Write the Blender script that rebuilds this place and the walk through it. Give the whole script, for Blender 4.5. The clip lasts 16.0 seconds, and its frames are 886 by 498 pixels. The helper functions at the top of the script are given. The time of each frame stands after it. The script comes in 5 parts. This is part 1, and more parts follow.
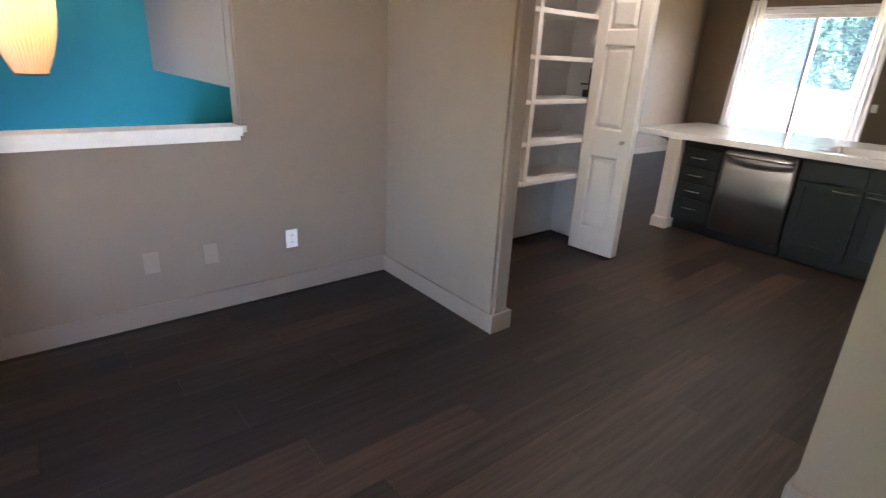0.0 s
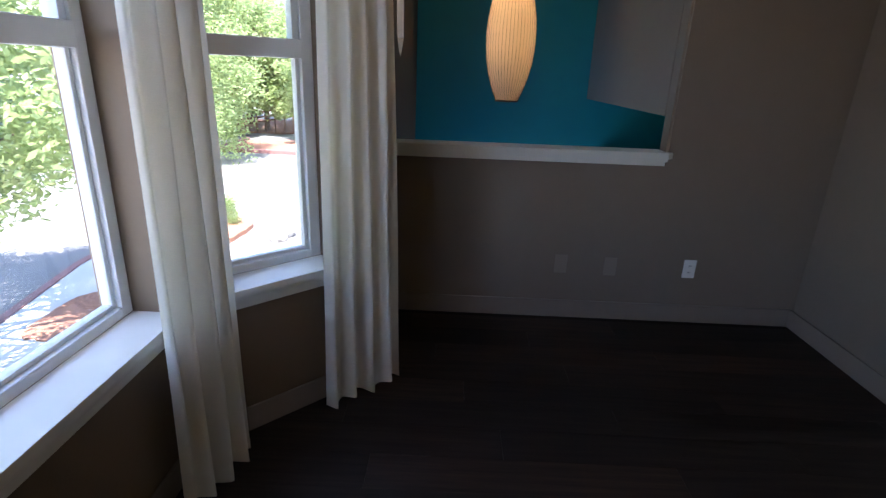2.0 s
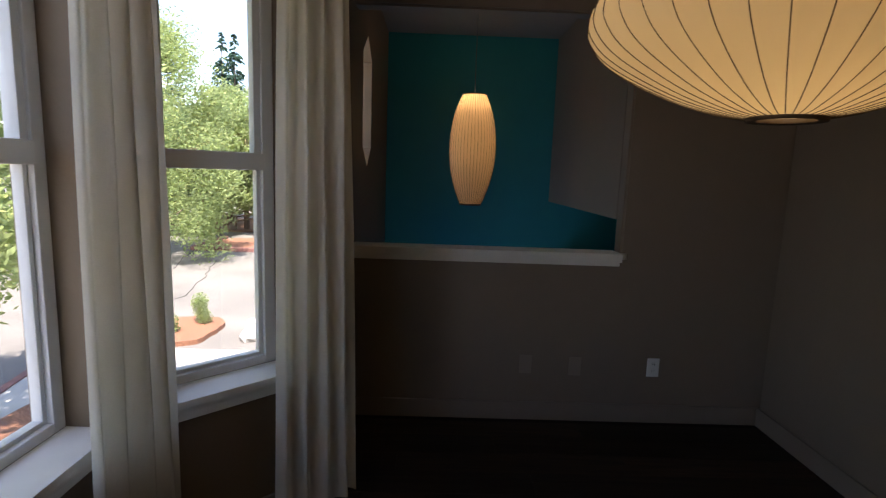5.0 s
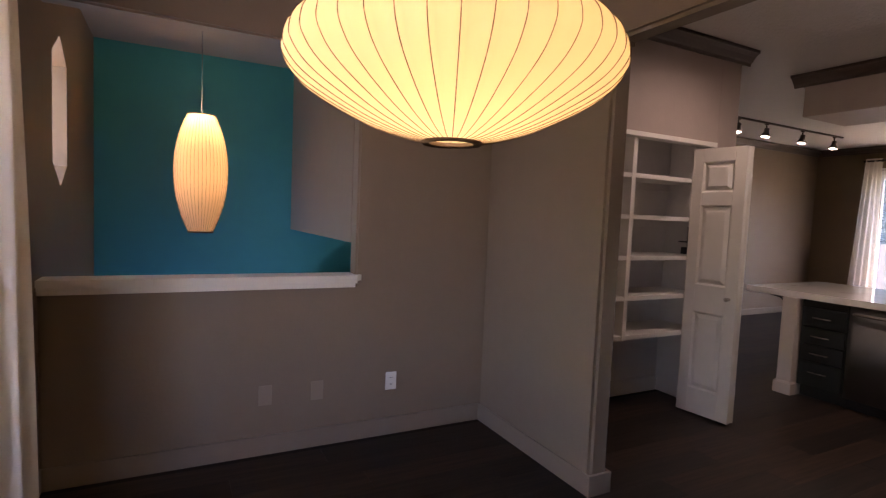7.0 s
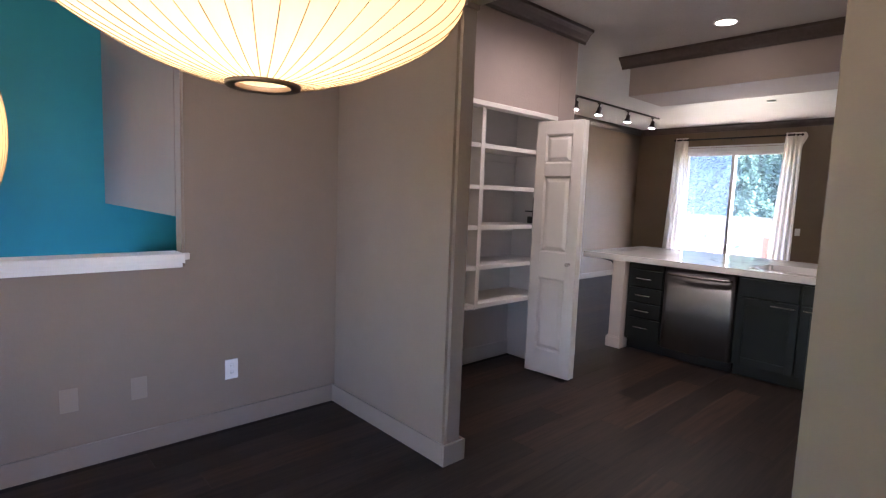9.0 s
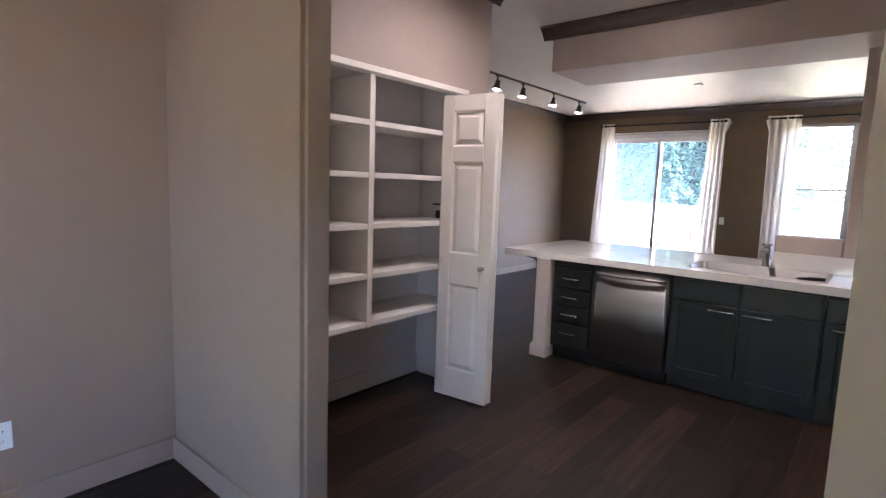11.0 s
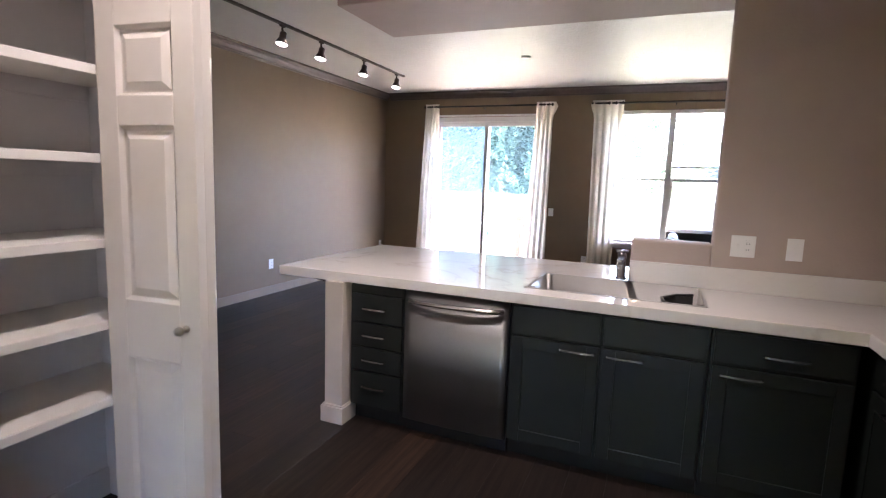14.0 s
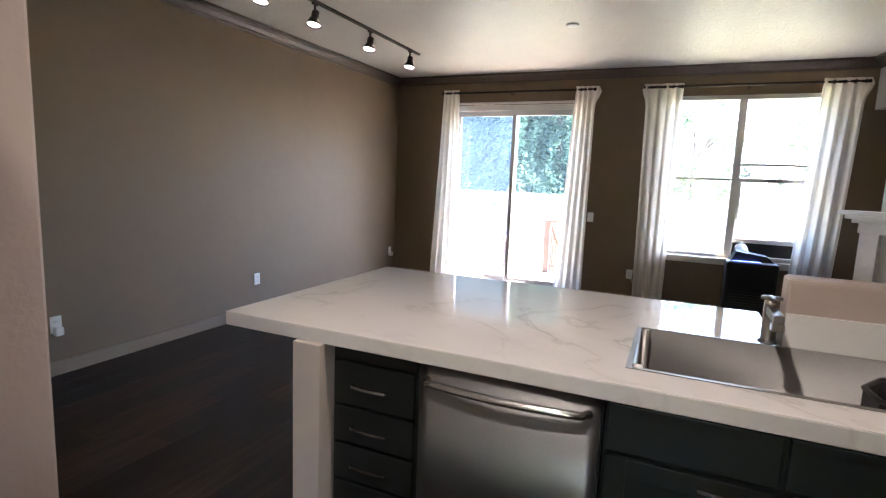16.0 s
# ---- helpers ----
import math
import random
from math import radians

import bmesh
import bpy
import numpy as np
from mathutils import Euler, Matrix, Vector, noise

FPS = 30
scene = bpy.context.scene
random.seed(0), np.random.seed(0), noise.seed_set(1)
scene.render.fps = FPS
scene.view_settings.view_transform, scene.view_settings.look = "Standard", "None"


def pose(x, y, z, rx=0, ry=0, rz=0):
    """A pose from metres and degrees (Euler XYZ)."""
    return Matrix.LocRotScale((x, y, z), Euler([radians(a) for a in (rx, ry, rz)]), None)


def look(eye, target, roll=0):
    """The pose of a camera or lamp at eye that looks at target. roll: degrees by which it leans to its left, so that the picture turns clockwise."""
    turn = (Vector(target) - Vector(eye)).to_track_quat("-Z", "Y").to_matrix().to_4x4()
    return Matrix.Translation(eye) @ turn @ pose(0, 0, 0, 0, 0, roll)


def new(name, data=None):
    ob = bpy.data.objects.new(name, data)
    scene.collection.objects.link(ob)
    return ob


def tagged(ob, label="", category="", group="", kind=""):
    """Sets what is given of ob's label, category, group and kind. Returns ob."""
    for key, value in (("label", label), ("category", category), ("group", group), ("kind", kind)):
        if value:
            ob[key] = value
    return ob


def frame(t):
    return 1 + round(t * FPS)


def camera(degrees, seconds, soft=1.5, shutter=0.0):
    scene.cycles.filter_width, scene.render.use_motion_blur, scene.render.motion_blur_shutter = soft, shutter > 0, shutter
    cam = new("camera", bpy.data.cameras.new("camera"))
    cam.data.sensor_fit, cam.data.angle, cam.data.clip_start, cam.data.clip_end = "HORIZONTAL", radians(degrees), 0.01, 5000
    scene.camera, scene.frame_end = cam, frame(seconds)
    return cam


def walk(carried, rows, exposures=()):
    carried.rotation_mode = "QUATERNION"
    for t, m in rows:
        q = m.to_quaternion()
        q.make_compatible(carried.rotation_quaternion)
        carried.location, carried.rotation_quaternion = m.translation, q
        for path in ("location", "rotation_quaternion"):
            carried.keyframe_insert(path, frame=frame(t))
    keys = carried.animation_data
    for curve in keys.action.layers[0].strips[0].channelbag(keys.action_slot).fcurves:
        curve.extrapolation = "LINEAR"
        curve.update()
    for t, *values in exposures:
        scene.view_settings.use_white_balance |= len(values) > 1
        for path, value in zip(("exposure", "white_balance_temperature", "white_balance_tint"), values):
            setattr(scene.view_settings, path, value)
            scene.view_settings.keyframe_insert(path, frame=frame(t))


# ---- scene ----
cam = camera(80.8, 16.0, soft=1.2, shutter=0.2)
PATH = [
    (0, (-1.904, -2.984, 1.471), (-0.713, -1.534, 0.779), 2.9),
    (0.5, (-2.008, -2.998, 1.480), (-1.109, -1.353, 0.783), 3.0),
    (1, (-2.117, -3.019, 1.464), (-1.545, -1.233, 0.768), 2.9),
    (1.5, (-2.132, -3.022, 1.456), (-1.907, -1.160, 0.762), 2.4),
    (2, (-2.165, -3.040, 1.464), (-2.193, -1.149, 0.813), 2.2),
    (2.5, (-2.185, -3.055, 1.495), (-2.369, -1.144, 0.934), 2.0),
    (3, (-2.186, -3.040, 1.517), (-2.452, -1.121, 1.019), 1.8),
    (5.5, (-2.017, -3.074, 1.496), (-1.783, -1.102, 1.258), 2.3),
    (6, (-1.979, -3.094, 1.474), (-1.502, -1.160, 1.288), 2.6),
    (6.5, (-1.976, -3.097, 1.480), (-1.255, -1.238, 1.324), 2.7),
    (7, (-1.965, -3.122, 1.461), (-1.044, -1.352, 1.328), 2.4),
    (7.5, (-1.940, -3.113, 1.461), (-0.871, -1.430, 1.305), 2.2),
    (8, (-1.930, -3.108, 1.459), (-0.734, -1.516, 1.279), 2.1),
    (8.5, (-1.900, -3.083, 1.443), (-0.594, -1.580, 1.247), 2.2),
    (9, (-1.820, -3.033, 1.430), (-0.470, -1.573, 1.224), 2.2),
    (11.5, (-0.840, -2.598, 1.454), (0.746, -1.406, 1.206), 1.9),
    (12, (-0.603, -2.498, 1.444), (1.059, -1.416, 1.190), 1.9),
    (12.5, (-0.408, -2.400, 1.457), (1.326, -1.438, 1.202), 2.1),
    (13, (-0.151, -2.376, 1.452), (1.646, -1.536, 1.196), 1.8),
    (13.5, (0.114, -2.342, 1.457), (1.930, -1.545, 1.198), 1.9),
    (14, (0.355, -2.214, 1.464), (2.188, -1.457, 1.203), 2.0),
    (14.5, (0.619, -2.105, 1.468), (2.455, -1.356, 1.202), 2.0),
    (15, (0.906, -1.999, 1.488), (2.738, -1.244, 1.219), 2.2),
    (15.5, (1.153, -1.827, 1.482), (2.978, -1.057, 1.208), 2.2),
    (16, (1.391, -1.680, 1.475), (3.203, -0.879, 1.202), 2.3),
]
EXPOSURES = [(0.0, 5.30, 6300, 17), (0.5, 5.20, 6050, 13), (1.0, 4.65, 5950, 11), (1.5, 3.55, 5650, 14), (2.0, 2.95, 5700, 15), (2.5, 2.85, 5950, 16), (3.0, 2.78, 6150, 16),
             (5.5, 1.85, 6850, 17), (6.0, 2.25, 7000, 21), (6.5, 2.75, 7050, 20), (7.0, 3.75, 7200, 36), (7.5, 4.05, 6600, 38), (8.0, 4.40, 6100, 31),
             (8.5, 4.55, 6050, 29), (9.0, 4.75, 5950, 26), (11.5, 5.05, 5850, 24), (13.0, 5.25, 5850, 22), (14.5, 5.10, 6100, 24), (15.5, 4.92, 6150, 19), (16.0, 4.72, 6150, 17)]
walk(cam, [(t, look(eye, target, roll)) for t, eye, target, roll in PATH], EXPOSURES)

# ---- world, sun and lights ----
SUN_ELEVATION, SUN_AZIMUTH = radians(60), radians(168)      # azimuth measured from +y, clockwise from above
world = bpy.data.worlds.new("world")
scene.world = world
world.use_nodes = True
_nt = world.node_tree
_sky = _nt.nodes.new("ShaderNodeTexSky")
_sky.sky_type, _sky.sun_disc = 'NISHITA', False
_sky.sun_elevation, _sky.sun_rotation = SUN_ELEVATION, SUN_AZIMUTH
_bg = _nt.nodes["Background"]
_nt.links.new(_sky.outputs[0], _bg.inputs[0])
_bg.inputs[1].default_value = 0.15

_sun = bpy.data.lights.new("sun", 'SUN')
_sun.energy, _sun.angle, _sun.color = 5.0, radians(0.5), (1.0, 0.95, 0.86)
_sd = Vector((math.sin(SUN_AZIMUTH) * math.cos(SUN_ELEVATION), math.cos(SUN_AZIMUTH) * math.cos(SUN_ELEVATION), math.sin(SUN_ELEVATION)))
new("sun", _sun).matrix_world = look(_sd * 50, (0, 0, 0))


def window_light(name, centre, towards, w, h, energy, colour=(0.86, 0.93, 1.0)):
    """Sky light entering through a window's opening."""
    li = bpy.data.lights.new(name, 'AREA')
    li.shape, li.size, li.size_y, li.energy, li.color = 'RECTANGLE', w, h, energy, colour
    ob = new(name, li)
    ob.matrix_world = look(centre, towards)
    return ob


window_light("sky_light_stair_window", (-2.69, 0.62, 1.96), (0, 0.9, 1.5), 0.36, 0.7, 0.05)
window_light("sky_light_entry", (-2.69, 1.15, -1.4), (-1.2, 2.06, 0.6), 1.2, 1.6, 5.5, (0.18, 0.48, 1.0))


def bulb(name, place, energy, radius=0.04, colour=(1.0, 0.78, 0.50)):
    li = bpy.data.lights.new(name, 'POINT')
    li.energy, li.shadow_soft_size, li.color = energy, radius, colour
    new(name, li).location = place


bulb("bulb_saucer", (-1.365, -1.99, 1.82), 0.21)
# added lamp above the saucer's rim, standing in for light leaving its top
bulb("added_uplight_saucer", (-1.365, -1.99, 2.03), 0.62, 0.06)
bulb("bulb_barrel", (-1.785, 1.11, 1.66), 0.10)
# second lamp added near the barrel's open top for its upward light
bulb("added_uplight_barrel", (-1.785, 1.11, 2.075), 0.55, 0.03)


def spot(name, place, towards, energy, size=70, colour=(1.0, 0.84, 0.66)):
    li = bpy.data.lights.new(name, 'SPOT')
    li.energy, li.spot_size, li.spot_blend, li.shadow_soft_size, li.color = energy, radians(size), 0.85, 0.05, colour
    new(name, li).matrix_world = look(place, towards)


DOWNLIGHTS = ((2.62, -1.38, 3.9, 112), (1.28, -1.24, 2.7, 164))
for _x, _y, _e, _a in DOWNLIGHTS:
    spot("spot_downlight", (_x, _y, 2.83), (_x, _y, 0), _e, _a, (1.0, 0.89, 0.77))
LAMPS_X = (4.42, 5.02, 5.86, 6.68)
for _x in LAMPS_X:
    spot("spot_track", (_x, 1.12, 2.70), (_x - 0.25, 1.25, 1.9), 0.48, 80)

# ---- materials ----


def mat(name, colour, rough=0.5, metal=0.0, grain=0.0, grain_scale=40.0, bump=0.0, bump_scale=150.0, stain=0.0, stain_scale=2.0, random=0.0, spec=0.5):
    m = bpy.data.materials.new(name)
    m.use_nodes = True
    nt = m.node_tree
    b = nt.nodes["Principled BSDF"]
    b.inputs["Roughness"].default_value, b.inputs["Metallic"].default_value = rough, metal
    b.inputs["Specular IOR Level"].default_value = spec
    geo = nt.nodes.new("ShaderNodeNewGeometry")
    last = None
    rgb = nt.nodes.new("ShaderNodeRGB")
    rgb.outputs[0].default_value = (*colour, 1)
    last = rgb.outputs[0]

    def scaled(value_socket, amount):
        nonlocal last
        mr = nt.nodes.new("ShaderNodeMapRange")
        mr.inputs["From Min"].default_value, mr.inputs["From Max"].default_value = 0.3, 0.7
        mr.inputs["To Min"].default_value, mr.inputs["To Max"].default_value = 1 - amount, 1 + amount
        nt.links.new(value_socket, mr.inputs["Value"])
        mx = nt.nodes.new("ShaderNodeVectorMath")
        mx.operation = 'SCALE'
        nt.links.new(last, mx.inputs[0])
        nt.links.new(mr.outputs[0], mx.inputs["Scale"])
        last = mx.outputs[0]

    for amount, sc in ((grain, grain_scale), (stain, stain_scale)):
        if amount:
            n = nt.nodes.new("ShaderNodeTexNoise")
            n.inputs["Scale"].default_value, n.inputs["Detail"].default_value = sc, 4
            nt.links.new(geo.outputs["Position"], n.inputs["Vector"])
            scaled(n.outputs[0], amount)
    if random:
        oi = nt.nodes.new("ShaderNodeObjectInfo")
        mr = nt.nodes.new("ShaderNodeMapRange")
        mr.inputs["To Min"].default_value, mr.inputs["To Max"].default_value = 0.3, 0.7
        nt.links.new(oi.outputs["Random"], mr.inputs["Value"])
        scaled(mr.outputs[0], random)
    nt.links.new(last, b.inputs["Base Color"])
    if bump:
        n = nt.nodes.new("ShaderNodeTexNoise")
        n.inputs["Scale"].default_value, n.inputs["Detail"].default_value = bump_scale, 3
        nt.links.new(geo.outputs["Position"], n.inputs["Vector"])
        bp = nt.nodes.new("ShaderNodeBump")
        bp.inputs["Strength"].default_value, bp.inputs["Distance"].default_value = bump, 0.01
        nt.links.new(n.outputs[0], bp.inputs["Height"])
        nt.links.new(bp.outputs[0], b.inputs["Normal"])
    return m


def emitter(name, colour, strength):
    m = bpy.data.materials.new(name)
    m.use_nodes = True
    b = m.node_tree.nodes["Principled BSDF"]
    b.inputs["Base Color"].default_value = (*colour, 1)
    b.inputs["Emission Color"].default_value = (*colour, 1)
    b.inputs["Emission Strength"].default_value = strength
    return m


def clear_glass(name, haze=0.0):
    m = bpy.data.materials.new(name)
    m.use_nodes = True
    nt = m.node_tree
    nt.nodes.clear()
    out = nt.nodes.new("ShaderNodeOutputMaterial")
    tr, gl, mx, lw = (nt.nodes.new("ShaderNode" + k) for k in ("BsdfTransparent", "BsdfGlossy", "MixShader", "LayerWeight"))
    gl.inputs["Roughness"].default_value = 0.02
    lw.inputs["Blend"].default_value = 0.5
    pw, ml = nt.nodes.new("ShaderNodeMath"), nt.nodes.new("ShaderNodeMath")
    pw.operation, pw.inputs[1].default_value = 'POWER', 4.0
    ml.operation, ml.inputs[1].default_value, ml.inputs[2].default_value = 'MULTIPLY_ADD', 0.5, 0.03
    nt.links.new(lw.outputs["Facing"], pw.inputs[0])
    nt.links.new(pw.outputs[0], ml.inputs[0])
    nt.links.new(ml.outputs[0], mx.inputs[0])
    nt.links.new(tr.outputs[0], mx.inputs[1])
    nt.links.new(gl.outputs[0], mx.inputs[2])
    last = mx
    # pale blue translucent share that imitates a veil of glare over the pane
    if haze:
        tl, haze_mix = nt.nodes.new("ShaderNodeBsdfTranslucent"), nt.nodes.new("ShaderNodeMixShader")
        tl.inputs["Color"].default_value = (0.62, 0.86, 0.95, 1)
        haze_mix.inputs[0].default_value = haze
        nt.links.new(mx.outputs[0], haze_mix.inputs[1])
        nt.links.new(tl.outputs[0], haze_mix.inputs[2])
        last = haze_mix
    nt.links.new(last.outputs[0], out.inputs[0])
    return m


def lamp_skin(name, colour, glow):
    """Translucent lamp shade lit by the bulb inside."""
    m = bpy.data.materials.new(name)
    m.use_nodes = True
    nt = m.node_tree
    nt.nodes.clear()
    out = nt.nodes.new("ShaderNodeOutputMaterial")
    df, tl, mx, em, ad = (nt.nodes.new("ShaderNode" + k) for k in ("BsdfDiffuse", "BsdfTranslucent", "MixShader", "Emission", "AddShader"))
    ns = nt.nodes.new("ShaderNodeTexNoise")
    ns.inputs["Scale"].default_value, ns.inputs["Detail"].default_value = 9, 5
    ge = nt.nodes.new("ShaderNodeNewGeometry")
    nt.links.new(ge.outputs["Position"], ns.inputs["Vector"])
    ra = nt.nodes.new("ShaderNodeMapRange")
    ra.inputs["From Min"].default_value, ra.inputs["From Max"].default_value = 0.3, 0.7
    ra.inputs["To Min"].default_value, ra.inputs["To Max"].default_value = glow * 0.9, glow * 1.1
    nt.links.new(ns.outputs[0], ra.inputs["Value"])
    nt.links.new(ra.outputs[0], em.inputs["Strength"])
    em.inputs["Color"].default_value = (*colour, 1)
    df.inputs["Color"].default_value = (0.8, 0.7, 0.52, 1)
    tl.inputs["Color"].default_value = (0.85 * colour[0], 1.15 * colour[1], 1.5 * colour[2], 1)
    mx.inputs[0].default_value = 0.6
    nt.links.new(df.outputs[0], mx.inputs[1])
    nt.links.new(tl.outputs[0], mx.inputs[2])
    nt.links.new(mx.outputs[0], ad.inputs[0])
    nt.links.new(em.outputs[0], ad.inputs[1])
    nt.links.new(ad.outputs[0], out.inputs[0])
    return m


def cloth(name, colour, share=0.34):
    m = mat(name, colour, rough=0.9, grain=0.05, grain_scale=300, stain=0.05, stain_scale=4, bump=0.15, bump_scale=500, spec=0.1)
    nt = m.node_tree
    b, out = nt.nodes["Principled BSDF"], nt.nodes["Material Output"]
    tl, mx = nt.nodes.new("ShaderNodeBsdfTranslucent"), nt.nodes.new("ShaderNodeMixShader")
    tl.inputs["Color"].default_value = (*[c * 0.9 for c in colour], 1)
    mx.inputs[0].default_value = share
    nt.links.new(b.outputs[0], mx.inputs[1])
    nt.links.new(tl.outputs[0], mx.inputs[2])
    nt.links.new(mx.outputs[0], out.inputs[0])
    return m


def screen_mesh(name, colour, cover):
    """Fine insect screen: threads too small to draw, seen as a veil."""
    m = bpy.data.materials.new(name)
    m.use_nodes = True
    nt = m.node_tree
    out = nt.nodes["Material Output"]
    nt.nodes.remove(nt.nodes["Principled BSDF"])
    b = nt.nodes.new("ShaderNodeBsdfTranslucent")
    b.inputs["Color"].default_value = (*colour, 1)
    tr, mx = nt.nodes.new("ShaderNodeBsdfTransparent"), nt.nodes.new("ShaderNodeMixShader")
    mx.inputs[0].default_value = cover
    nt.links.new(tr.outputs[0], mx.inputs[1])
    nt.links.new(b.outputs[0], mx.inputs[2])
    nt.links.new(mx.outputs[0], out.inputs[0])
    return m


def foliage(name, colour, through_colour, share):
    """Leaves that let some light through."""
    m = mat(name, colour, 0.8, grain=0.35, grain_scale=3, stain=0.3, stain_scale=0.8, spec=0.08)
    nt = m.node_tree
    b, out = nt.nodes["Principled BSDF"], nt.nodes["Material Output"]
    tl, mx = nt.nodes.new("ShaderNodeBsdfTranslucent"), nt.nodes.new("ShaderNodeMixShader")
    tl.inputs["Color"].default_value = (*through_colour, 1)
    mx.inputs[0].default_value = share
    nt.links.new(b.outputs[0], mx.inputs[1])
    nt.links.new(tl.outputs[0], mx.inputs[2])
    nt.links.new(mx.outputs[0], out.inputs[0])
    return m


def plank_wood(name):
    """Dark plank flooring: tone by plank, grain drawn out along x."""
    m = bpy.data.materials.new(name)
    m.use_nodes = True
    nt = m.node_tree
    b = nt.nodes["Principled BSDF"]
    geo, oi = nt.nodes.new("ShaderNodeNewGeometry"), nt.nodes.new("ShaderNodeObjectInfo")
    off = nt.nodes.new("ShaderNodeVectorMath")
    off.operation = 'MULTIPLY_ADD'
    off.inputs[1].default_value = (2.2, 38, 1)
    sh = nt.nodes.new("ShaderNodeCombineXYZ")
    mul = nt.nodes.new("ShaderNodeMath")
    mul.operation, mul.inputs[1].default_value = 'MULTIPLY', 91
    nt.links.new(oi.outputs["Random"], mul.inputs[0])
    for k in (0, 1, 2):
        nt.links.new(mul.outputs[0], sh.inputs[k])
    nt.links.new(geo.outputs["Position"], off.inputs[0])
    nt.links.new(sh.outputs[0], off.inputs[2])
    n = nt.nodes.new("ShaderNodeTexNoise")
    n.inputs["Scale"].default_value, n.inputs["Detail"].default_value, n.inputs["Roughness"].default_value = 1.0, 6, 0.62
    nt.links.new(off.outputs[0], n.inputs["Vector"])
    r1 = nt.nodes.new("ShaderNodeValToRGB")
    r1.color_ramp.elements[0].position, r1.color_ramp.elements[0].color = 0.28, (0.0052, 0.0041, 0.0037, 1)
    r1.color_ramp.elements[1].position, r1.color_ramp.elements[1].color = 0.75, (0.035, 0.024, 0.0185, 1)
    nt.links.new(n.outputs[0], r1.inputs[0])
    r2 = nt.nodes.new("ShaderNodeValToRGB")
    els = r2.color_ramp.elements
    els[0].color, els[1].color = (0.74, 0.73, 0.74, 1), (1.95, 1.56, 1.3, 1)
    els[0].position = 0.15
    mid = els.new(0.62)
    mid.color = (1.15, 1.04, 0.96, 1)
    nt.links.new(oi.outputs["Random"], r2.inputs[0])
    mx = nt.nodes.new("ShaderNodeMix")
    mx.data_type, mx.blend_type = 'RGBA', 'MULTIPLY'
    mx.inputs[0].default_value = 1
    nt.links.new(r1.outputs[0], mx.inputs[6])
    nt.links.new(r2.outputs[0], mx.inputs[7])
    nt.links.new(mx.outputs[2], b.inputs["Base Color"])
    b.inputs["Roughness"].default_value = 0.46
    b.inputs["Specular IOR Level"].default_value = 0.25
    bp = nt.nodes.new("ShaderNodeBump")
    bp.inputs["Strength"].default_value, bp.inputs["Distance"].default_value = 0.12, 0.004
    nt.links.new(n.outputs[0], bp.inputs["Height"])
    nt.links.new(bp.outputs[0], b.inputs["Normal"])
    return m


def plaster(name, colour):
    """Knocked-down ceiling plaster: flat-topped islands a few centimetres wide under satin paint."""
    m = mat(name, colour, 0.42, grain=0.02, grain_scale=5)
    nt = m.node_tree
    geo, n, rr, bp = (nt.nodes.new("ShaderNode" + k) for k in ("NewGeometry", "TexNoise", "MapRange", "Bump"))
    n.inputs["Scale"].default_value, n.inputs["Detail"].default_value, n.inputs["Distortion"].default_value = 26, 3, 0.6
    rr.interpolation_type = 'SMOOTHSTEP'
    rr.inputs["From Min"].default_value, rr.inputs["From Max"].default_value = 0.46, 0.58
    bp.inputs["Strength"].default_value, bp.inputs["Distance"].default_value = 0.55, 0.004
    nt.links.new(geo.outputs["Position"], n.inputs["Vector"])
    nt.links.new(n.outputs[0], rr.inputs["Value"])
    nt.links.new(rr.outputs[0], bp.inputs["Height"])
    nt.links.new(bp.outputs[0], nt.nodes["Principled BSDF"].inputs["Normal"])
    return m


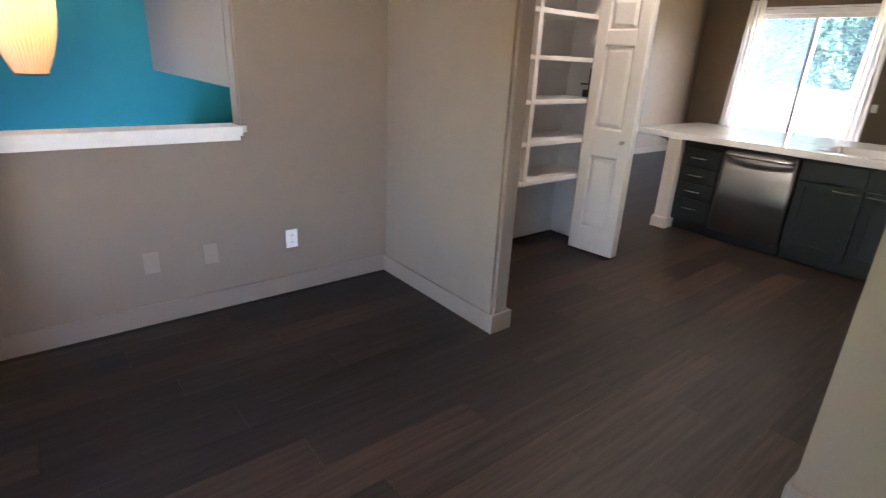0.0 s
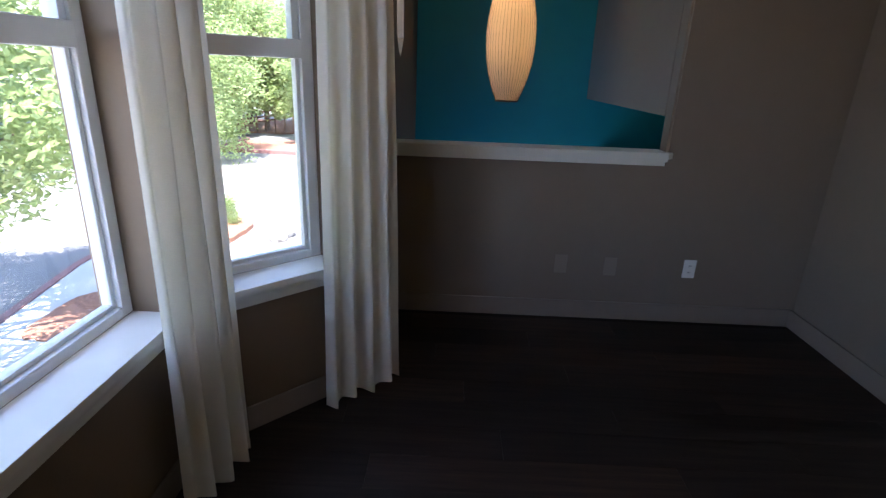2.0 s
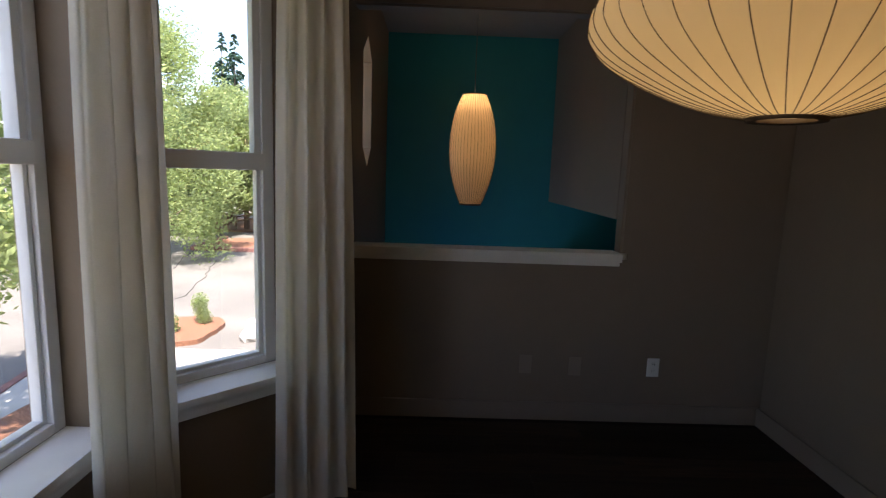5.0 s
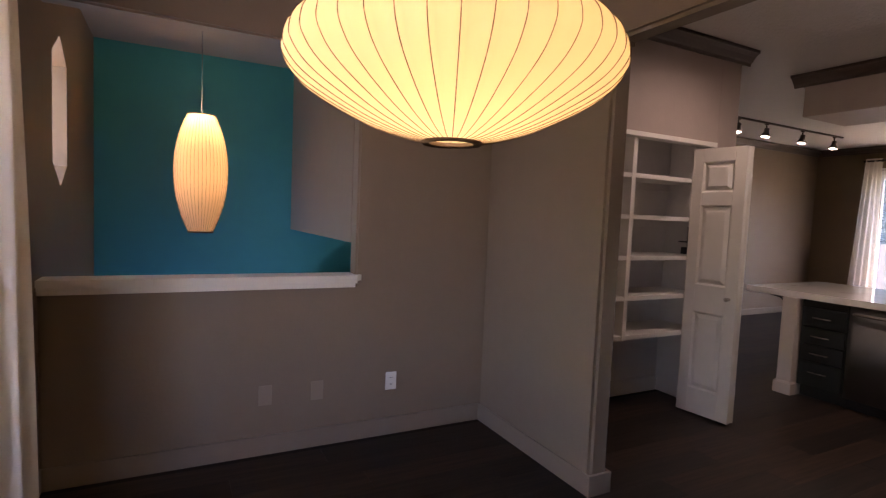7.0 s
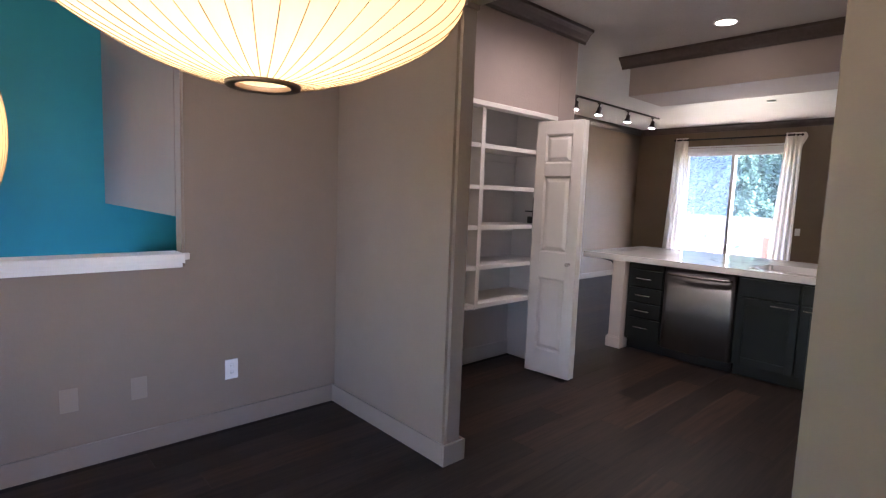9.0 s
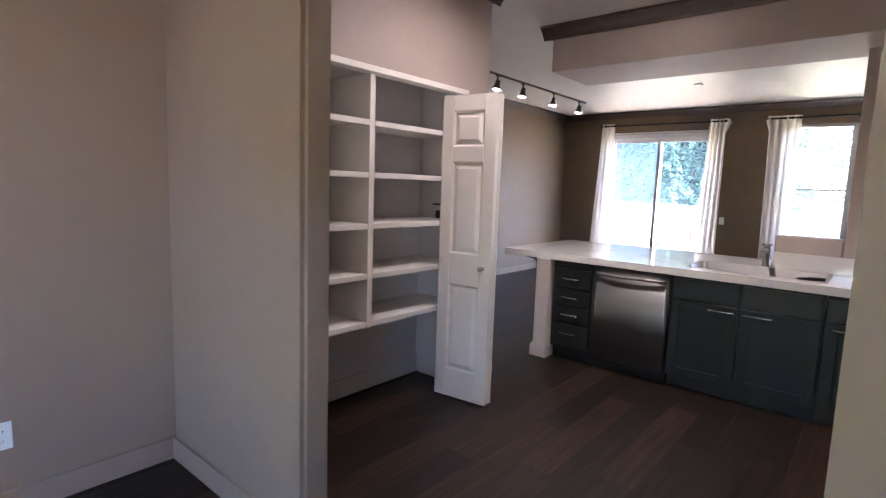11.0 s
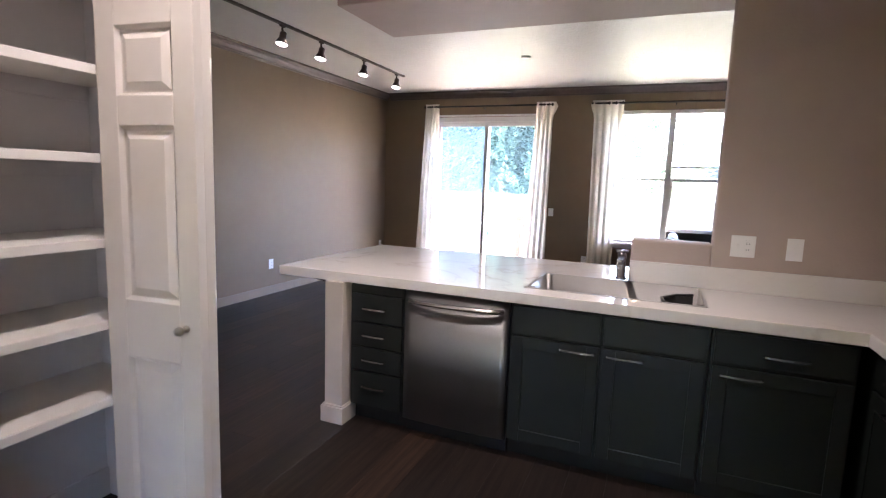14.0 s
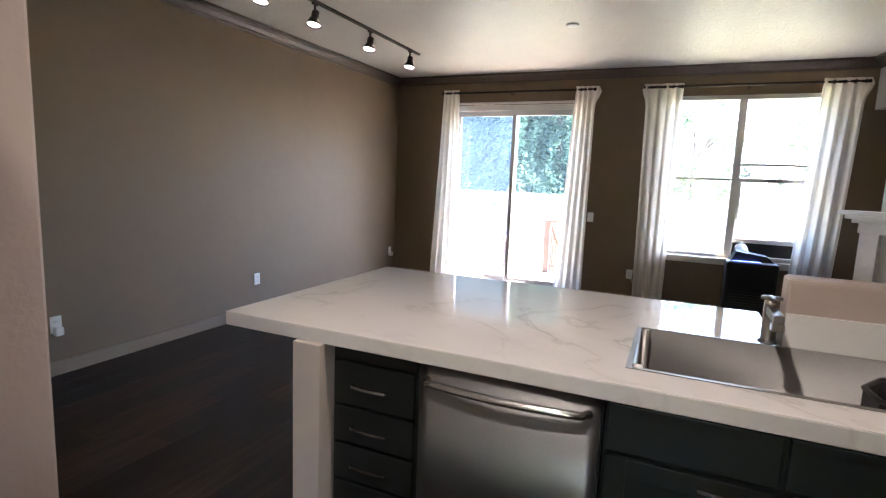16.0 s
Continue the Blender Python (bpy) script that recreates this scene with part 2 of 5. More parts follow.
def quartz(name):
    """Polished white quartz: a few thin grey-brown veins with soft halos, gathered in drifts."""
    m = bpy.data.materials.new(name)
    m.use_nodes = True
    nt = m.node_tree
    b = nt.nodes["Principled BSDF"]
    geo = nt.nodes.new("ShaderNodeNewGeometry")

    def noise(scale, detail, distortion):
        n = nt.nodes.new("ShaderNodeTexNoise")
        n.inputs["Scale"].default_value, n.inputs["Detail"].default_value, n.inputs["Distortion"].default_value = scale, detail, distortion
        nt.links.new(geo.outputs["Position"], n.inputs["Vector"])
        return n.outputs[0]

    def math_node(op, a, c):
        n = nt.nodes.new("ShaderNodeMath")
        n.operation = op
        nt.links.new(a, n.inputs[0])
        if isinstance(c, float):
            n.inputs[1].default_value = c
        else:
            nt.links.new(c, n.inputs[1])
        return n.outputs[0]

    def ranged(value, f0, f1, t0, t1):
        n = nt.nodes.new("ShaderNodeMapRange")
        nt.links.new(value, n.inputs["Value"])
        for key, v in (("From Min", f0), ("From Max", f1), ("To Min", t0), ("To Max", t1)):
            n.inputs[key].default_value = v
        return n.outputs[0]

    off = math_node('ABSOLUTE', math_node('SUBTRACT', noise(1.15, 6, 0.9), 0.5), 0.0)
    drift = ranged(noise(0.9, 2, 0.0), 0.48, 0.66, 0.05, 1.0)
    vein = math_node('MULTIPLY', ranged(off, 0.0, 0.012, 0.42, 0.0), drift)
    halo = math_node('MULTIPLY', ranged(off, 0.0, 0.075, 0.17, 0.0), drift)
    fine = ranged(math_node('ABSOLUTE', math_node('SUBTRACT', noise(3.4, 5, 0.6), 0.5), 0.0), 0.0, 0.010, 0.06, 0.0)
    mix = nt.nodes.new("ShaderNodeMix")
    mix.data_type = 'RGBA'
    mix.inputs[6].default_value, mix.inputs[7].default_value = (0.68, 0.645, 0.61, 1), (0.30, 0.26, 0.215, 1)
    nt.links.new(math_node('ADD', math_node('ADD', vein, halo), fine), mix.inputs[0])
    nt.links.new(mix.outputs[2], b.inputs["Base Color"])
    b.inputs["Roughness"].default_value = 0.035
    return m


GREIGE = mat("paint_greige", (0.232, 0.181, 0.134), 0.6, grain=0.02, grain_scale=8, bump=0.12, bump_scale=60, stain=0.03, stain_scale=1.5)
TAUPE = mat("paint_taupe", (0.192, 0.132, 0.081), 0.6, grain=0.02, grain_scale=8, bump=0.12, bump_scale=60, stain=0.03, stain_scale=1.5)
KITCHEN = mat("paint_kitchen", (0.43, 0.345, 0.30), 0.6, grain=0.02, grain_scale=8, bump=0.12, bump_scale=60, stain=0.03, stain_scale=1.5)
TEAL = mat("paint_turquoise", (0.012, 0.235, 0.252), 0.6, grain=0.03, grain_scale=6, bump=0.1, bump_scale=60)
CEILING = plaster("paint_ceiling", (0.64, 0.605, 0.565))
PANTRY_WHITE = mat("paint_pantry", (0.66, 0.63, 0.615), 0.55, grain=0.02, grain_scale=10, stain=0.03, stain_scale=3)
TRIM = mat("paint_trim", (0.80, 0.765, 0.71), 0.4, grain=0.02, grain_scale=12, stain=0.03, stain_scale=4)
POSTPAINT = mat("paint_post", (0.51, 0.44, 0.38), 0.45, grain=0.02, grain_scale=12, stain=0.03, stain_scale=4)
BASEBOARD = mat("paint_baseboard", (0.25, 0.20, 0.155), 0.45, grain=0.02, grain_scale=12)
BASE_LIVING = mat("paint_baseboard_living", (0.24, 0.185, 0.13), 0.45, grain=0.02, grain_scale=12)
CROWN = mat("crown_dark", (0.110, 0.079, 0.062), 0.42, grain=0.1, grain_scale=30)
VINYL = mat("window_vinyl", (0.72, 0.72, 0.72), 0.35, grain=0.02, grain_scale=15)
GLASS = clear_glass("window_glass")
# window glass with the glare's veil mixed into its colour
HAZED_GLASS = clear_glass("hazed_glass", 0.017)
FLOORING = plank_wood("floor_planks")
UNDERLAY = mat("floor_base", (0.012, 0.01, 0.009), 0.8)
QUARTZ = quartz("quartz")
CABINET = mat("cabinet_green", (0.0066, 0.0086, 0.0074), 0.42, grain=0.08, grain_scale=20, stain=0.06, stain_scale=3)
STEEL = mat("stainless", (0.25, 0.242, 0.236), 0.42, 1.0, grain=0.05, grain_scale=200, stain=0.05, stain_scale=4)
SINK_STEEL = mat("sink_steel", (0.36, 0.345, 0.325), 0.48, 0.85, grain=0.05, grain_scale=250, stain=0.05, stain_scale=5)
CHROME = mat("chrome", (0.66, 0.65, 0.63), 0.22, 1.0)
NICKEL = mat("nickel", (0.42, 0.38, 0.33), 0.28, 1.0)
BLACK = mat("black_plastic", (0.012, 0.012, 0.013), 0.35, grain=0.1, grain_scale=60)
IRON = mat("cast_iron", (0.015, 0.015, 0.016), 0.55, grain=0.1, grain_scale=80)
BRONZE = mat("dark_bronze", (0.022, 0.016, 0.013), 0.5, 0.3)
TRACK = mat("track_bronze", (0.07, 0.05, 0.04), 0.5, 0.2)
FAUCET = mat("faucet_nickel", (0.24, 0.225, 0.21), 0.3, 1.0)
DOORPAINT = mat("paint_door", (0.63, 0.58, 0.52), 0.42, grain=0.02, grain_scale=12, stain=0.03, stain_scale=4)
PLATE_PAINTED = mat("plate_painted", (0.30, 0.238, 0.182), 0.4)
CORD = mat("cord_grey", (0.16, 0.15, 0.14), 0.6)
PLATE = mat("plate_white", (0.82, 0.81, 0.79), 0.3)
CURTAIN = cloth("curtain_cloth", (0.92, 0.87, 0.77))
SHEER = cloth("curtain_sheer", (0.88, 0.83, 0.745), 0.44)
SKIN_A = lamp_skin("saucer_skin", (1.0, 0.61, 0.275), 0.019)
SKIN_B = lamp_skin("barrel_skin", (1.0, 0.51, 0.215), 0.0055)
RIB = mat("lamp_rib", (0.10, 0.06, 0.03), 0.6)
BULB = emitter("lit_bulb", (1.0, 0.80, 0.55), 1.5)
DOWNLIGHT = emitter("downlight_glow", (1.0, 0.90, 0.75), 1.2)
BLUE_LED = emitter("blue_led", (0.15, 0.25, 1.0), 0.4)

# ---- mesh helpers ----


def addbox(bm, x0, x1, y0, y1, z0, z1, m=None):
    vs = [bm.verts.new(Vector((x, y, z)) if m is None else m @ Vector((x, y, z))) for x in (x0, x1) for y in (y0, y1) for z in (z0, z1)]
    for f in ((0, 1, 3, 2), (4, 6, 7, 5), (0, 4, 5, 1), (2, 3, 7, 6), (0, 2, 6, 4), (1, 5, 7, 3)):
        bm.faces.new([vs[i] for i in f])
    return vs


def boxes(*specs, bevel=0.0, m=None, segments=2):
    bm = bmesh.new()
    for s in specs:
        addbox(bm, *s, m=m)
    if bevel:
        bmesh.ops.bevel(bm, geom=bm.edges[:], offset=bevel, segments=segments, affect='EDGES', profile=0.6)
    return bm


def lathe(profile, segments=32, m=None, cap=False):
    """Surface of revolution about z from (radius, height) pairs."""
    bm = bmesh.new()
    rings = []
    for r, z in profile:
        rings.append([bm.verts.new((r * math.cos(2 * math.pi * k / segments), r * math.sin(2 * math.pi * k / segments), z)) for k in range(segments)])
    for a, b in zip(rings, rings[1:]):
        for k in range(segments):
            bm.faces.new((a[k], a[(k + 1) % segments], b[(k + 1) % segments], b[k]))
    if cap:
        bm.faces.new(rings[0][::-1])
        bm.faces.new(rings[-1])
    for f in bm.faces:
        f.smooth = True
    if m is not None:
        bmesh.ops.transform(bm, matrix=m, verts=bm.verts)
    return bm


def tube(points, radius, segments=8):
    """A round bar along a line of points."""
    bm = bmesh.new()
    pts = [Vector(p) for p in points]
    rings = []
    for i, p in enumerate(pts):
        d = (pts[min(i + 1, len(pts) - 1)] - pts[max(i - 1, 0)]).normalized()
        up = Vector((0, 0, 1)) if abs(d.z) < 0.95 else Vector((1, 0, 0))
        a = d.cross(up).normalized()
        b = a.cross(d)
        r = radius[i] if isinstance(radius, (list, tuple)) else radius
        rings.append([bm.verts.new(p + r * (math.cos(2 * math.pi * k / segments) * a + math.sin(2 * math.pi * k / segments) * b)) for k in range(segments)])
    for r0, r1 in zip(rings, rings[1:]):
        for k in range(segments):
            bm.faces.new((r0[k], r0[(k + 1) % segments], r1[(k + 1) % segments], r1[k]))
    bm.faces.new(rings[0][::-1])
    bm.faces.new(rings[-1])
    for f in bm.faces:
        f.smooth = len(f.verts) == 4
    return bm


def prism(outline, axis, a, b):
    """A solid from an outline of 2D points, drawn out along an axis from a to b."""
    bm = bmesh.new()

    def at(p, w):
        return {'x': (w, p[0], p[1]), 'y': (p[0], w, p[1]), 'z': (p[0], p[1], w)}[axis]
    lo, hi = [bm.verts.new(at(p, a)) for p in outline], [bm.verts.new(at(p, b)) for p in outline]
    bm.faces.new(lo)
    bm.faces.new(hi[::-1])
    for k in range(len(lo)):
        j = (k + 1) % len(lo)
        bm.faces.new((lo[j], lo[k], hi[k], hi[j]))
    bmesh.ops.recalc_face_normals(bm, faces=bm.faces[:])
    return bm


def part(name, bm, material, parent=None, label=""):
    me = bpy.data.meshes.new(name)
    bmesh.ops.recalc_face_normals(bm, faces=bm.faces[:])
    bm.to_mesh(me)
    bm.free()
    me.materials.append(material)
    ob = new(name, me)
    if parent is not None:
        ob.parent = parent
        if parent.data is None:
            ob.matrix_parent_inverse = parent.matrix_basis.inverted()
    if label:
        ob["label"] = label
    return ob


def place(ob, m):
    ob.matrix_basis = m
    return ob


def thing(name, x, y, z, label, category, group=""):
    return tagged(place(new(name), pose(x, y, z)), label, category, group)


def structure(name, bm, material, label="", category=""):
    return tagged(part(name, bm, material), label, category, kind="structure")



# ---- structure ----
CEIL, DINING_CEIL = 2.86, 2.76


def outline_slab(pts, holes, z0, z1, bevel=0.003, segments=2):
    """A flat slab with an outline and rectangular holes right through it."""
    bm = bmesh.new()
    xs = sorted({p[0] for p in pts} | {h for r in holes for h in r[:2]})
    ys = sorted({p[1] for p in pts} | {h for r in holes for h in r[2:]})

    def inside(x, y):
        c = False
        for (x0, y0), (x1, y1) in zip(pts, pts[1:] + pts[:1]):
            if (y0 > y) != (y1 > y) and x < (x1 - x0) * (y - y0) / (y1 - y0) + x0:
                c = not c
        return c and not any(r[0] < x < r[1] and r[2] < y < r[3] for r in holes)
    cache = {}

    def v(x, y, z):
        if (x, y, z) not in cache:
            cache[(x, y, z)] = bm.verts.new((x, y, z))
        return cache[(x, y, z)]
    cells = {(i, j) for i in range(len(xs) - 1) for j in range(len(ys) - 1) if inside((xs[i] + xs[i + 1]) / 2, (ys[j] + ys[j + 1]) / 2)}
    for i, j in cells:
        q = [(xs[i], ys[j]), (xs[i + 1], ys[j]), (xs[i + 1], ys[j + 1]), (xs[i], ys[j + 1])]
        bm.faces.new([v(*p, z1) for p in q])
        bm.faces.new([v(*p, z0) for p in q[::-1]])
        for (di, dj), (a, b) in (((0, -1), (0, 1)), ((1, 0), (1, 2)), ((0, 1), (2, 3)), ((-1, 0), (3, 0))):
            if (i + di, j + dj) not in cells:
                bm.faces.new([v(*q[a], z0), v(*q[b], z0), v(*q[b], z1), v(*q[a], z1)])
    bmesh.ops.recalc_face_normals(bm, faces=bm.faces[:])
    sharp = [e for e in bm.edges if len(e.link_faces) == 2 and e.calc_face_angle(0) > 1]
    bmesh.ops.bevel(bm, geom=sharp, offset=bevel, segments=segments, affect='EDGES')
    return bm


def cut_wall(name, axis, a, b, u0, u1, z0, z1, holes, material, label, bevel=0.004, segments=2):
    """A wall between a and b on one axis, from u0 to u1 along the other, with rectangular holes (u0, u1, z0, z1) right through it."""
    bm = outline_slab([(u0, z0), (u1, z0), (u1, z1), (u0, z1)], holes, a, b, bevel, segments)
    m = Matrix(((0, 0, 1, 0), (1, 0, 0, 0), (0, 1, 0, 0), (0, 0, 0, 1))) if axis == 'x' else Matrix(((1, 0, 0, 0), (0, 0, 1, 0), (0, 1, 0, 0), (0, 0, 0, 1)))
    bmesh.ops.transform(bm, matrix=m, verts=bm.verts)
    return structure(name, bm, material, label, "wall")


cut_wall("wall_north_dining", 'y', 0.0, 0.12, -2.55, 0.065, 0, CEIL, [(-2.55, -0.95, 1.0, 2.41)], GREIGE, "greige painted wall with a wide opening to the stairwell", 0.012, 3)
structure("wall_stair_back", boxes((-2.7, 2.07, 2.06, 2.2, -2.7, CEIL)), TEAL, "turquoise painted stairwell wall", "wall")
structure("wall_stair_hanging", boxes((-0.95, -0.82, 0.12, 2.06, 1.255, CEIL), (-0.82, 0.4, 0.12, 2.06, 1.255, 1.30)), GREIGE, "greige wall hanging beside the stairwell opening", "wall")
structure("ceiling_stair", boxes((-2.55, -0.95, 0.12, 2.06, 2.78, 2.86)), GREIGE, "plain stairwell ceiling", "ceiling")
structure("floor_stair", boxes((-2.7, 2.07, 0.12, 2.06, -2.8, -2.7)), UNDERLAY, "dark stairwell floor", "floor")
# unseen wall added to keep entry light off the turquoise wall's right part
structure("wall_stair_guard", boxes((-0.95, -0.85, 0.12, 2.06, -2.7, 0.62)), GREIGE, "added unseen greige wall that blocks the entry light in the stairwell", "wall")
structure("wall_stair_south", boxes((-2.7, 2.07, 0.0, 0.12, -2.7, -0.05)), GREIGE, "stairwell side wall below the floor", "wall")
structure("wall_stair_east", boxes((2.07, 2.2, 0.0, 2.2, -2.7, -0.05)), TEAL, "stairwell end wall below the floor", "wall")

# front wall with the narrow six-sided stair window
HEX = [(0.62, 1.53), (0.84, 1.66), (0.84, 2.26), (0.62, 2.39), (0.40, 2.26), (0.40, 1.66)]


def front_wall():
    bm = boxes((-2.7, -2.55, -0.80, 0.40, 0, CEIL), (-2.7, -2.55, 0.84, 2.06, -0.4, CEIL), (-2.7, -2.55, 0.40, 0.84, -0.4, 1.53), (-2.7, -2.55, 0.40, 0.50, -2.7, -0.4), (-2.7, -2.55, 1.8, 2.06, -2.7, -0.4), (-2.7, -2.55, 0.40, 0.84, 2.39, CEIL),
               (-2.7, -2.55, 0.0, 0.40, -2.7, 0))
    for tri in ([(0.40, 1.53), (0.62, 1.53), (0.40, 1.66)], [(0.62, 1.53), (0.84, 1.53), (0.84, 1.66)], [(0.40, 2.26), (0.62, 2.39), (0.40, 2.39)], [(0.84, 2.26), (0.84, 2.39), (0.62, 2.39)]):
        t = prism(tri, 'x', -2.7, -2.55)
        me = bpy.data.meshes.new("tmp")
        t.to_mesh(me)
        bm.from_mesh(me)
        t.free()
        bpy.data.meshes.remove(me)
    return bm


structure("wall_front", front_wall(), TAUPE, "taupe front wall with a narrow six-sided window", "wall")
w6 = tagged(place(new("window_stair"), pose(-2.66, 0.62, 1.53)), "narrow six-sided fixed stair window with clear pane", "window", kind="structure")
pane = part("pane", prism(HEX, 'x', -2.665, -2.659), GLASS, w6)
pane.visible_shadow = False

# bay
BAY = [((-2.55, -0.80), (-3.11, -1.36), 0.16, 0.66), ((-3.11, -1.36), (-3.11, -3.16), 0.10, 1.70), ((-3.11, -3.16), (-2.55, -3.72), 0.14, 0.64)]
SILL_Z, WIN_TOP = 0.65, 2.36
_bay_group = "bay windows"
for i, (p0, p1, u0, u1) in enumerate(BAY):
    p0v, p1v = Vector(p0), Vector(p1)
    d = (p1v - p0v).normalized()
    length = (p1v - p0v).length
    out = Vector((d.y, -d.x))                        # outwards, away from the room
    m = Matrix(((d.x, out.x, 0, p0[0]), (d.y, out.y, 0, p0[1]), (0, 0, 1, 0), (0, 0, 0, 1)))
    T = 0.24
    bm = outline_slab([(0, 0), (length, 0), (length, CEIL), (0, CEIL)], [(u0, u1, SILL_Z - 0.03, WIN_TOP)], 0, T, 0.006)
    bmesh.ops.transform(bm, matrix=m @ Matrix(((1, 0, 0, 0), (0, 0, 1, 0), (0, 1, 0, 0), (0, 0, 0, 1))), verts=bm.verts)
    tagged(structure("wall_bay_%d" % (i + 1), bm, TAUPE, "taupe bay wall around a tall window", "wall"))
    win = tagged(place(new("window_bay_%d" % (i + 1)), pose(*(m @ Vector(((u0 + u1) / 2, 0.15, SILL_Z))))), "white vinyl single-hung bay window with two panes", "window", kind="structure")
    g0, g1 = 0.125, 0.19
    zb, zt, zm = SILL_Z, WIN_TOP, 1.52
    fw = 0.05
    part("window_frame", boxes((u0, u0 + fw, g0, g1, zb, zt), (u1 - fw, u1, g0, g1, zb, zt), (u0 + fw, u1 - fw, g0, g1, zb, zb + 0.035), (u0 + fw, u1 - fw, g0, g1, zt - fw, zt), bevel=0.004, m=m), VINYL, win)
    part("meeting_rail", boxes((u0 + fw, u1 - fw, g0 - 0.01, g1, zm - 0.035, zm + 0.035), bevel=0.004, m=m), VINYL, win)
    part("lower_sash", boxes((u0 + fw, u0 + fw + 0.018, g0 + 0.02, g1 - 0.01, zb + 0.035, zm - 0.035), (u1 - fw - 0.018, u1 - fw, g0 + 0.02, g1 - 0.01, zb + 0.035, zm - 0.035),
         (u0 + fw + 0.018, u1 - fw - 0.018, g0 + 0.02, g1 - 0.01, zb + 0.035, zb + 0.05), bevel=0.003, m=m), VINYL, win)
    part("upper_sash", boxes((u0 + fw, u0 + fw + 0.03, g0 + 0.01, g1 - 0.01, zm + 0.035, zt - fw), (u1 - fw - 0.03, u1 - fw, g0 + 0.01, g1 - 0.01, zm + 0.035, zt - fw), bevel=0.003, m=m), VINYL, win)
    if i == 1:
        lock = part("sash_lock", boxes(((u0 + u1) / 2 - 0.035, (u0 + u1) / 2 + 0.035, g0 - 0.035, g0 - 0.01, zm + 0.03, zm + 0.045), ((u0 + u1) / 2 - 0.012, (u0 + u1) / 2 + 0.012, g0 - 0.03, g0 - 0.012, zm + 0.045, zm + 0.065), bevel=0.004, m=m), VINYL, win)
    for za, zc in ((zb + 0.04, zm - 0.03), (zm + 0.03, zt - fw + 0.005)):
        pn = part("pane", boxes((u0 + fw - 0.005, u1 - fw + 0.005, 0.158, 0.164, za, zc), m=m), GLASS, win)
        pn.visible_shadow = False
    # sill board and apron
    part("window_sill", boxes((u0, u1, -0.045, g0, SILL_Z - 0.03, SILL_Z), (u0 - 0.03, u0, -0.045, -0.002, SILL_Z - 0.03, SILL_Z), (u1, u1 + 0.03, -0.045, -0.002, SILL_Z - 0.03, SILL_Z), bevel=0.002, m=m), TRIM, win)
    part("apron", boxes((u0 - 0.015, u1 + 0.015, -0.022, -0.001, SILL_Z - 0.085, SILL_Z - 0.031), (u0 - 0.02, u1 + 0.02, -0.032, -0.022, SILL_Z - 0.05, SILL_Z - 0.031), bevel=0.003, m=m), TRIM, win)
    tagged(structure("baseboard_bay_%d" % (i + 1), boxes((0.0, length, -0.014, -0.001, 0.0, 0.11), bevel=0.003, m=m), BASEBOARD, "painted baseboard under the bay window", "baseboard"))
structure("wall_front_south", boxes((-2.7, -2.55, -5.0, -3.72, 0, CEIL)), GREIGE, "greige front wall", "wall")
structure("wall_south_dining", boxes((-2.7, 0.13, -5.1, -5.0, 0, CEIL)), GREIGE, "greige end wall", "wall")

cut_wall("wall_partition", 'x', 0.0, 0.13, -5.0, 0.0, 0, CEIL, [(-2.665, -1.13, 0, 2.37)], GREIGE, "greige partition with a wide opening to the kitchen", 0.02, 4)
structure("ceiling_dining", boxes((-3.4, 0.0, -5.0, 0.0, DINING_CEIL, CEIL)), CEILING, "textured dining ceiling", "ceiling")
structure("ceiling_main", boxes((0.13, 8.24, -4.9, 2.156, CEIL, CEIL + 0.1)), CEILING, "textured ceiling over kitchen and living room", "ceiling")
structure("ceiling_cap", boxes((-3.4, 0.13, -5.1, 2.2, CEIL, CEIL + 0.1)), CEILING, "roof deck over the dining room", "ceiling")

# pantry walls
structure("wall_pantry_back", boxes((0.13, 1.83, 0.0, 0.12, 0, CEIL)), PANTRY_WHITE, "white painted pantry back wall", "wall")
structure("wall_pantry_left", boxes((0.13, 0.50, -0.42, 0.0, 0, CEIL)), KITCHEN, "beige pantry side wall", "wall")
structure("wall_pantry_lining", boxes((0.50, 0.505, -0.36, 0.0, 0, 2.4), (1.825, 1.83, -0.36, 0.0, 0, 2.4)), PANTRY_WHITE, "white painted pantry side walls", "wall")
structure("wall_pantry_right", boxes((1.83, 2.07, -0.42, 2.156, 0, CEIL), bevel=0.008), KITCHEN, "beige wall between pantry and living room", "wall")
structure("wall_pantry_header", boxes((0.50, 1.83, -0.42, -0.34, 2.11, CEIL)), KITCHEN, "beige wall over the pantry opening", "wall")
structure("ceiling_pantry", boxes((0.50, 1.83, -0.34, 0.0, 2.4, 2.45)), PANTRY_WHITE, "white pantry ceiling", "ceiling")
structure("trim_pantry", boxes((0.50, 1.83, -0.428, -0.34, 2.075, 2.11), (0.50, 0.535, -0.428, -0.33, 0, 2.075), (1.80, 1.83, -0.428, -0.33, 0, 2.075), bevel=0.004), TRIM, "white trim round the pantry opening", "trim")

# living room and kitchen walls
structure("wall_north_living", boxes((2.07, 8.24, 2.156, 2.3, 0, CEIL)), TAUPE, "taupe brown painted living room wall", "wall")
cut_wall("wall_east", 'x', 8.24, 8.42, -4.9, 2.3, 0, CEIL, [(-0.50, 1.30, 0.0, 2.47), (-3.10, -1.54, 0.67, 2.53)], TAUPE, "taupe brown wall with sliding door and window")
structure("wall_south_living", boxes((3.70, 8.24, -5.0, -4.9, 0, CEIL)), TAUPE, "taupe brown end wall", "wall")
structure("wall_south_kitchen", boxes((0.13, 3.58, -3.77, -3.65, 0, CEIL)), KITCHEN, "beige kitchen wall behind the range", "wall")
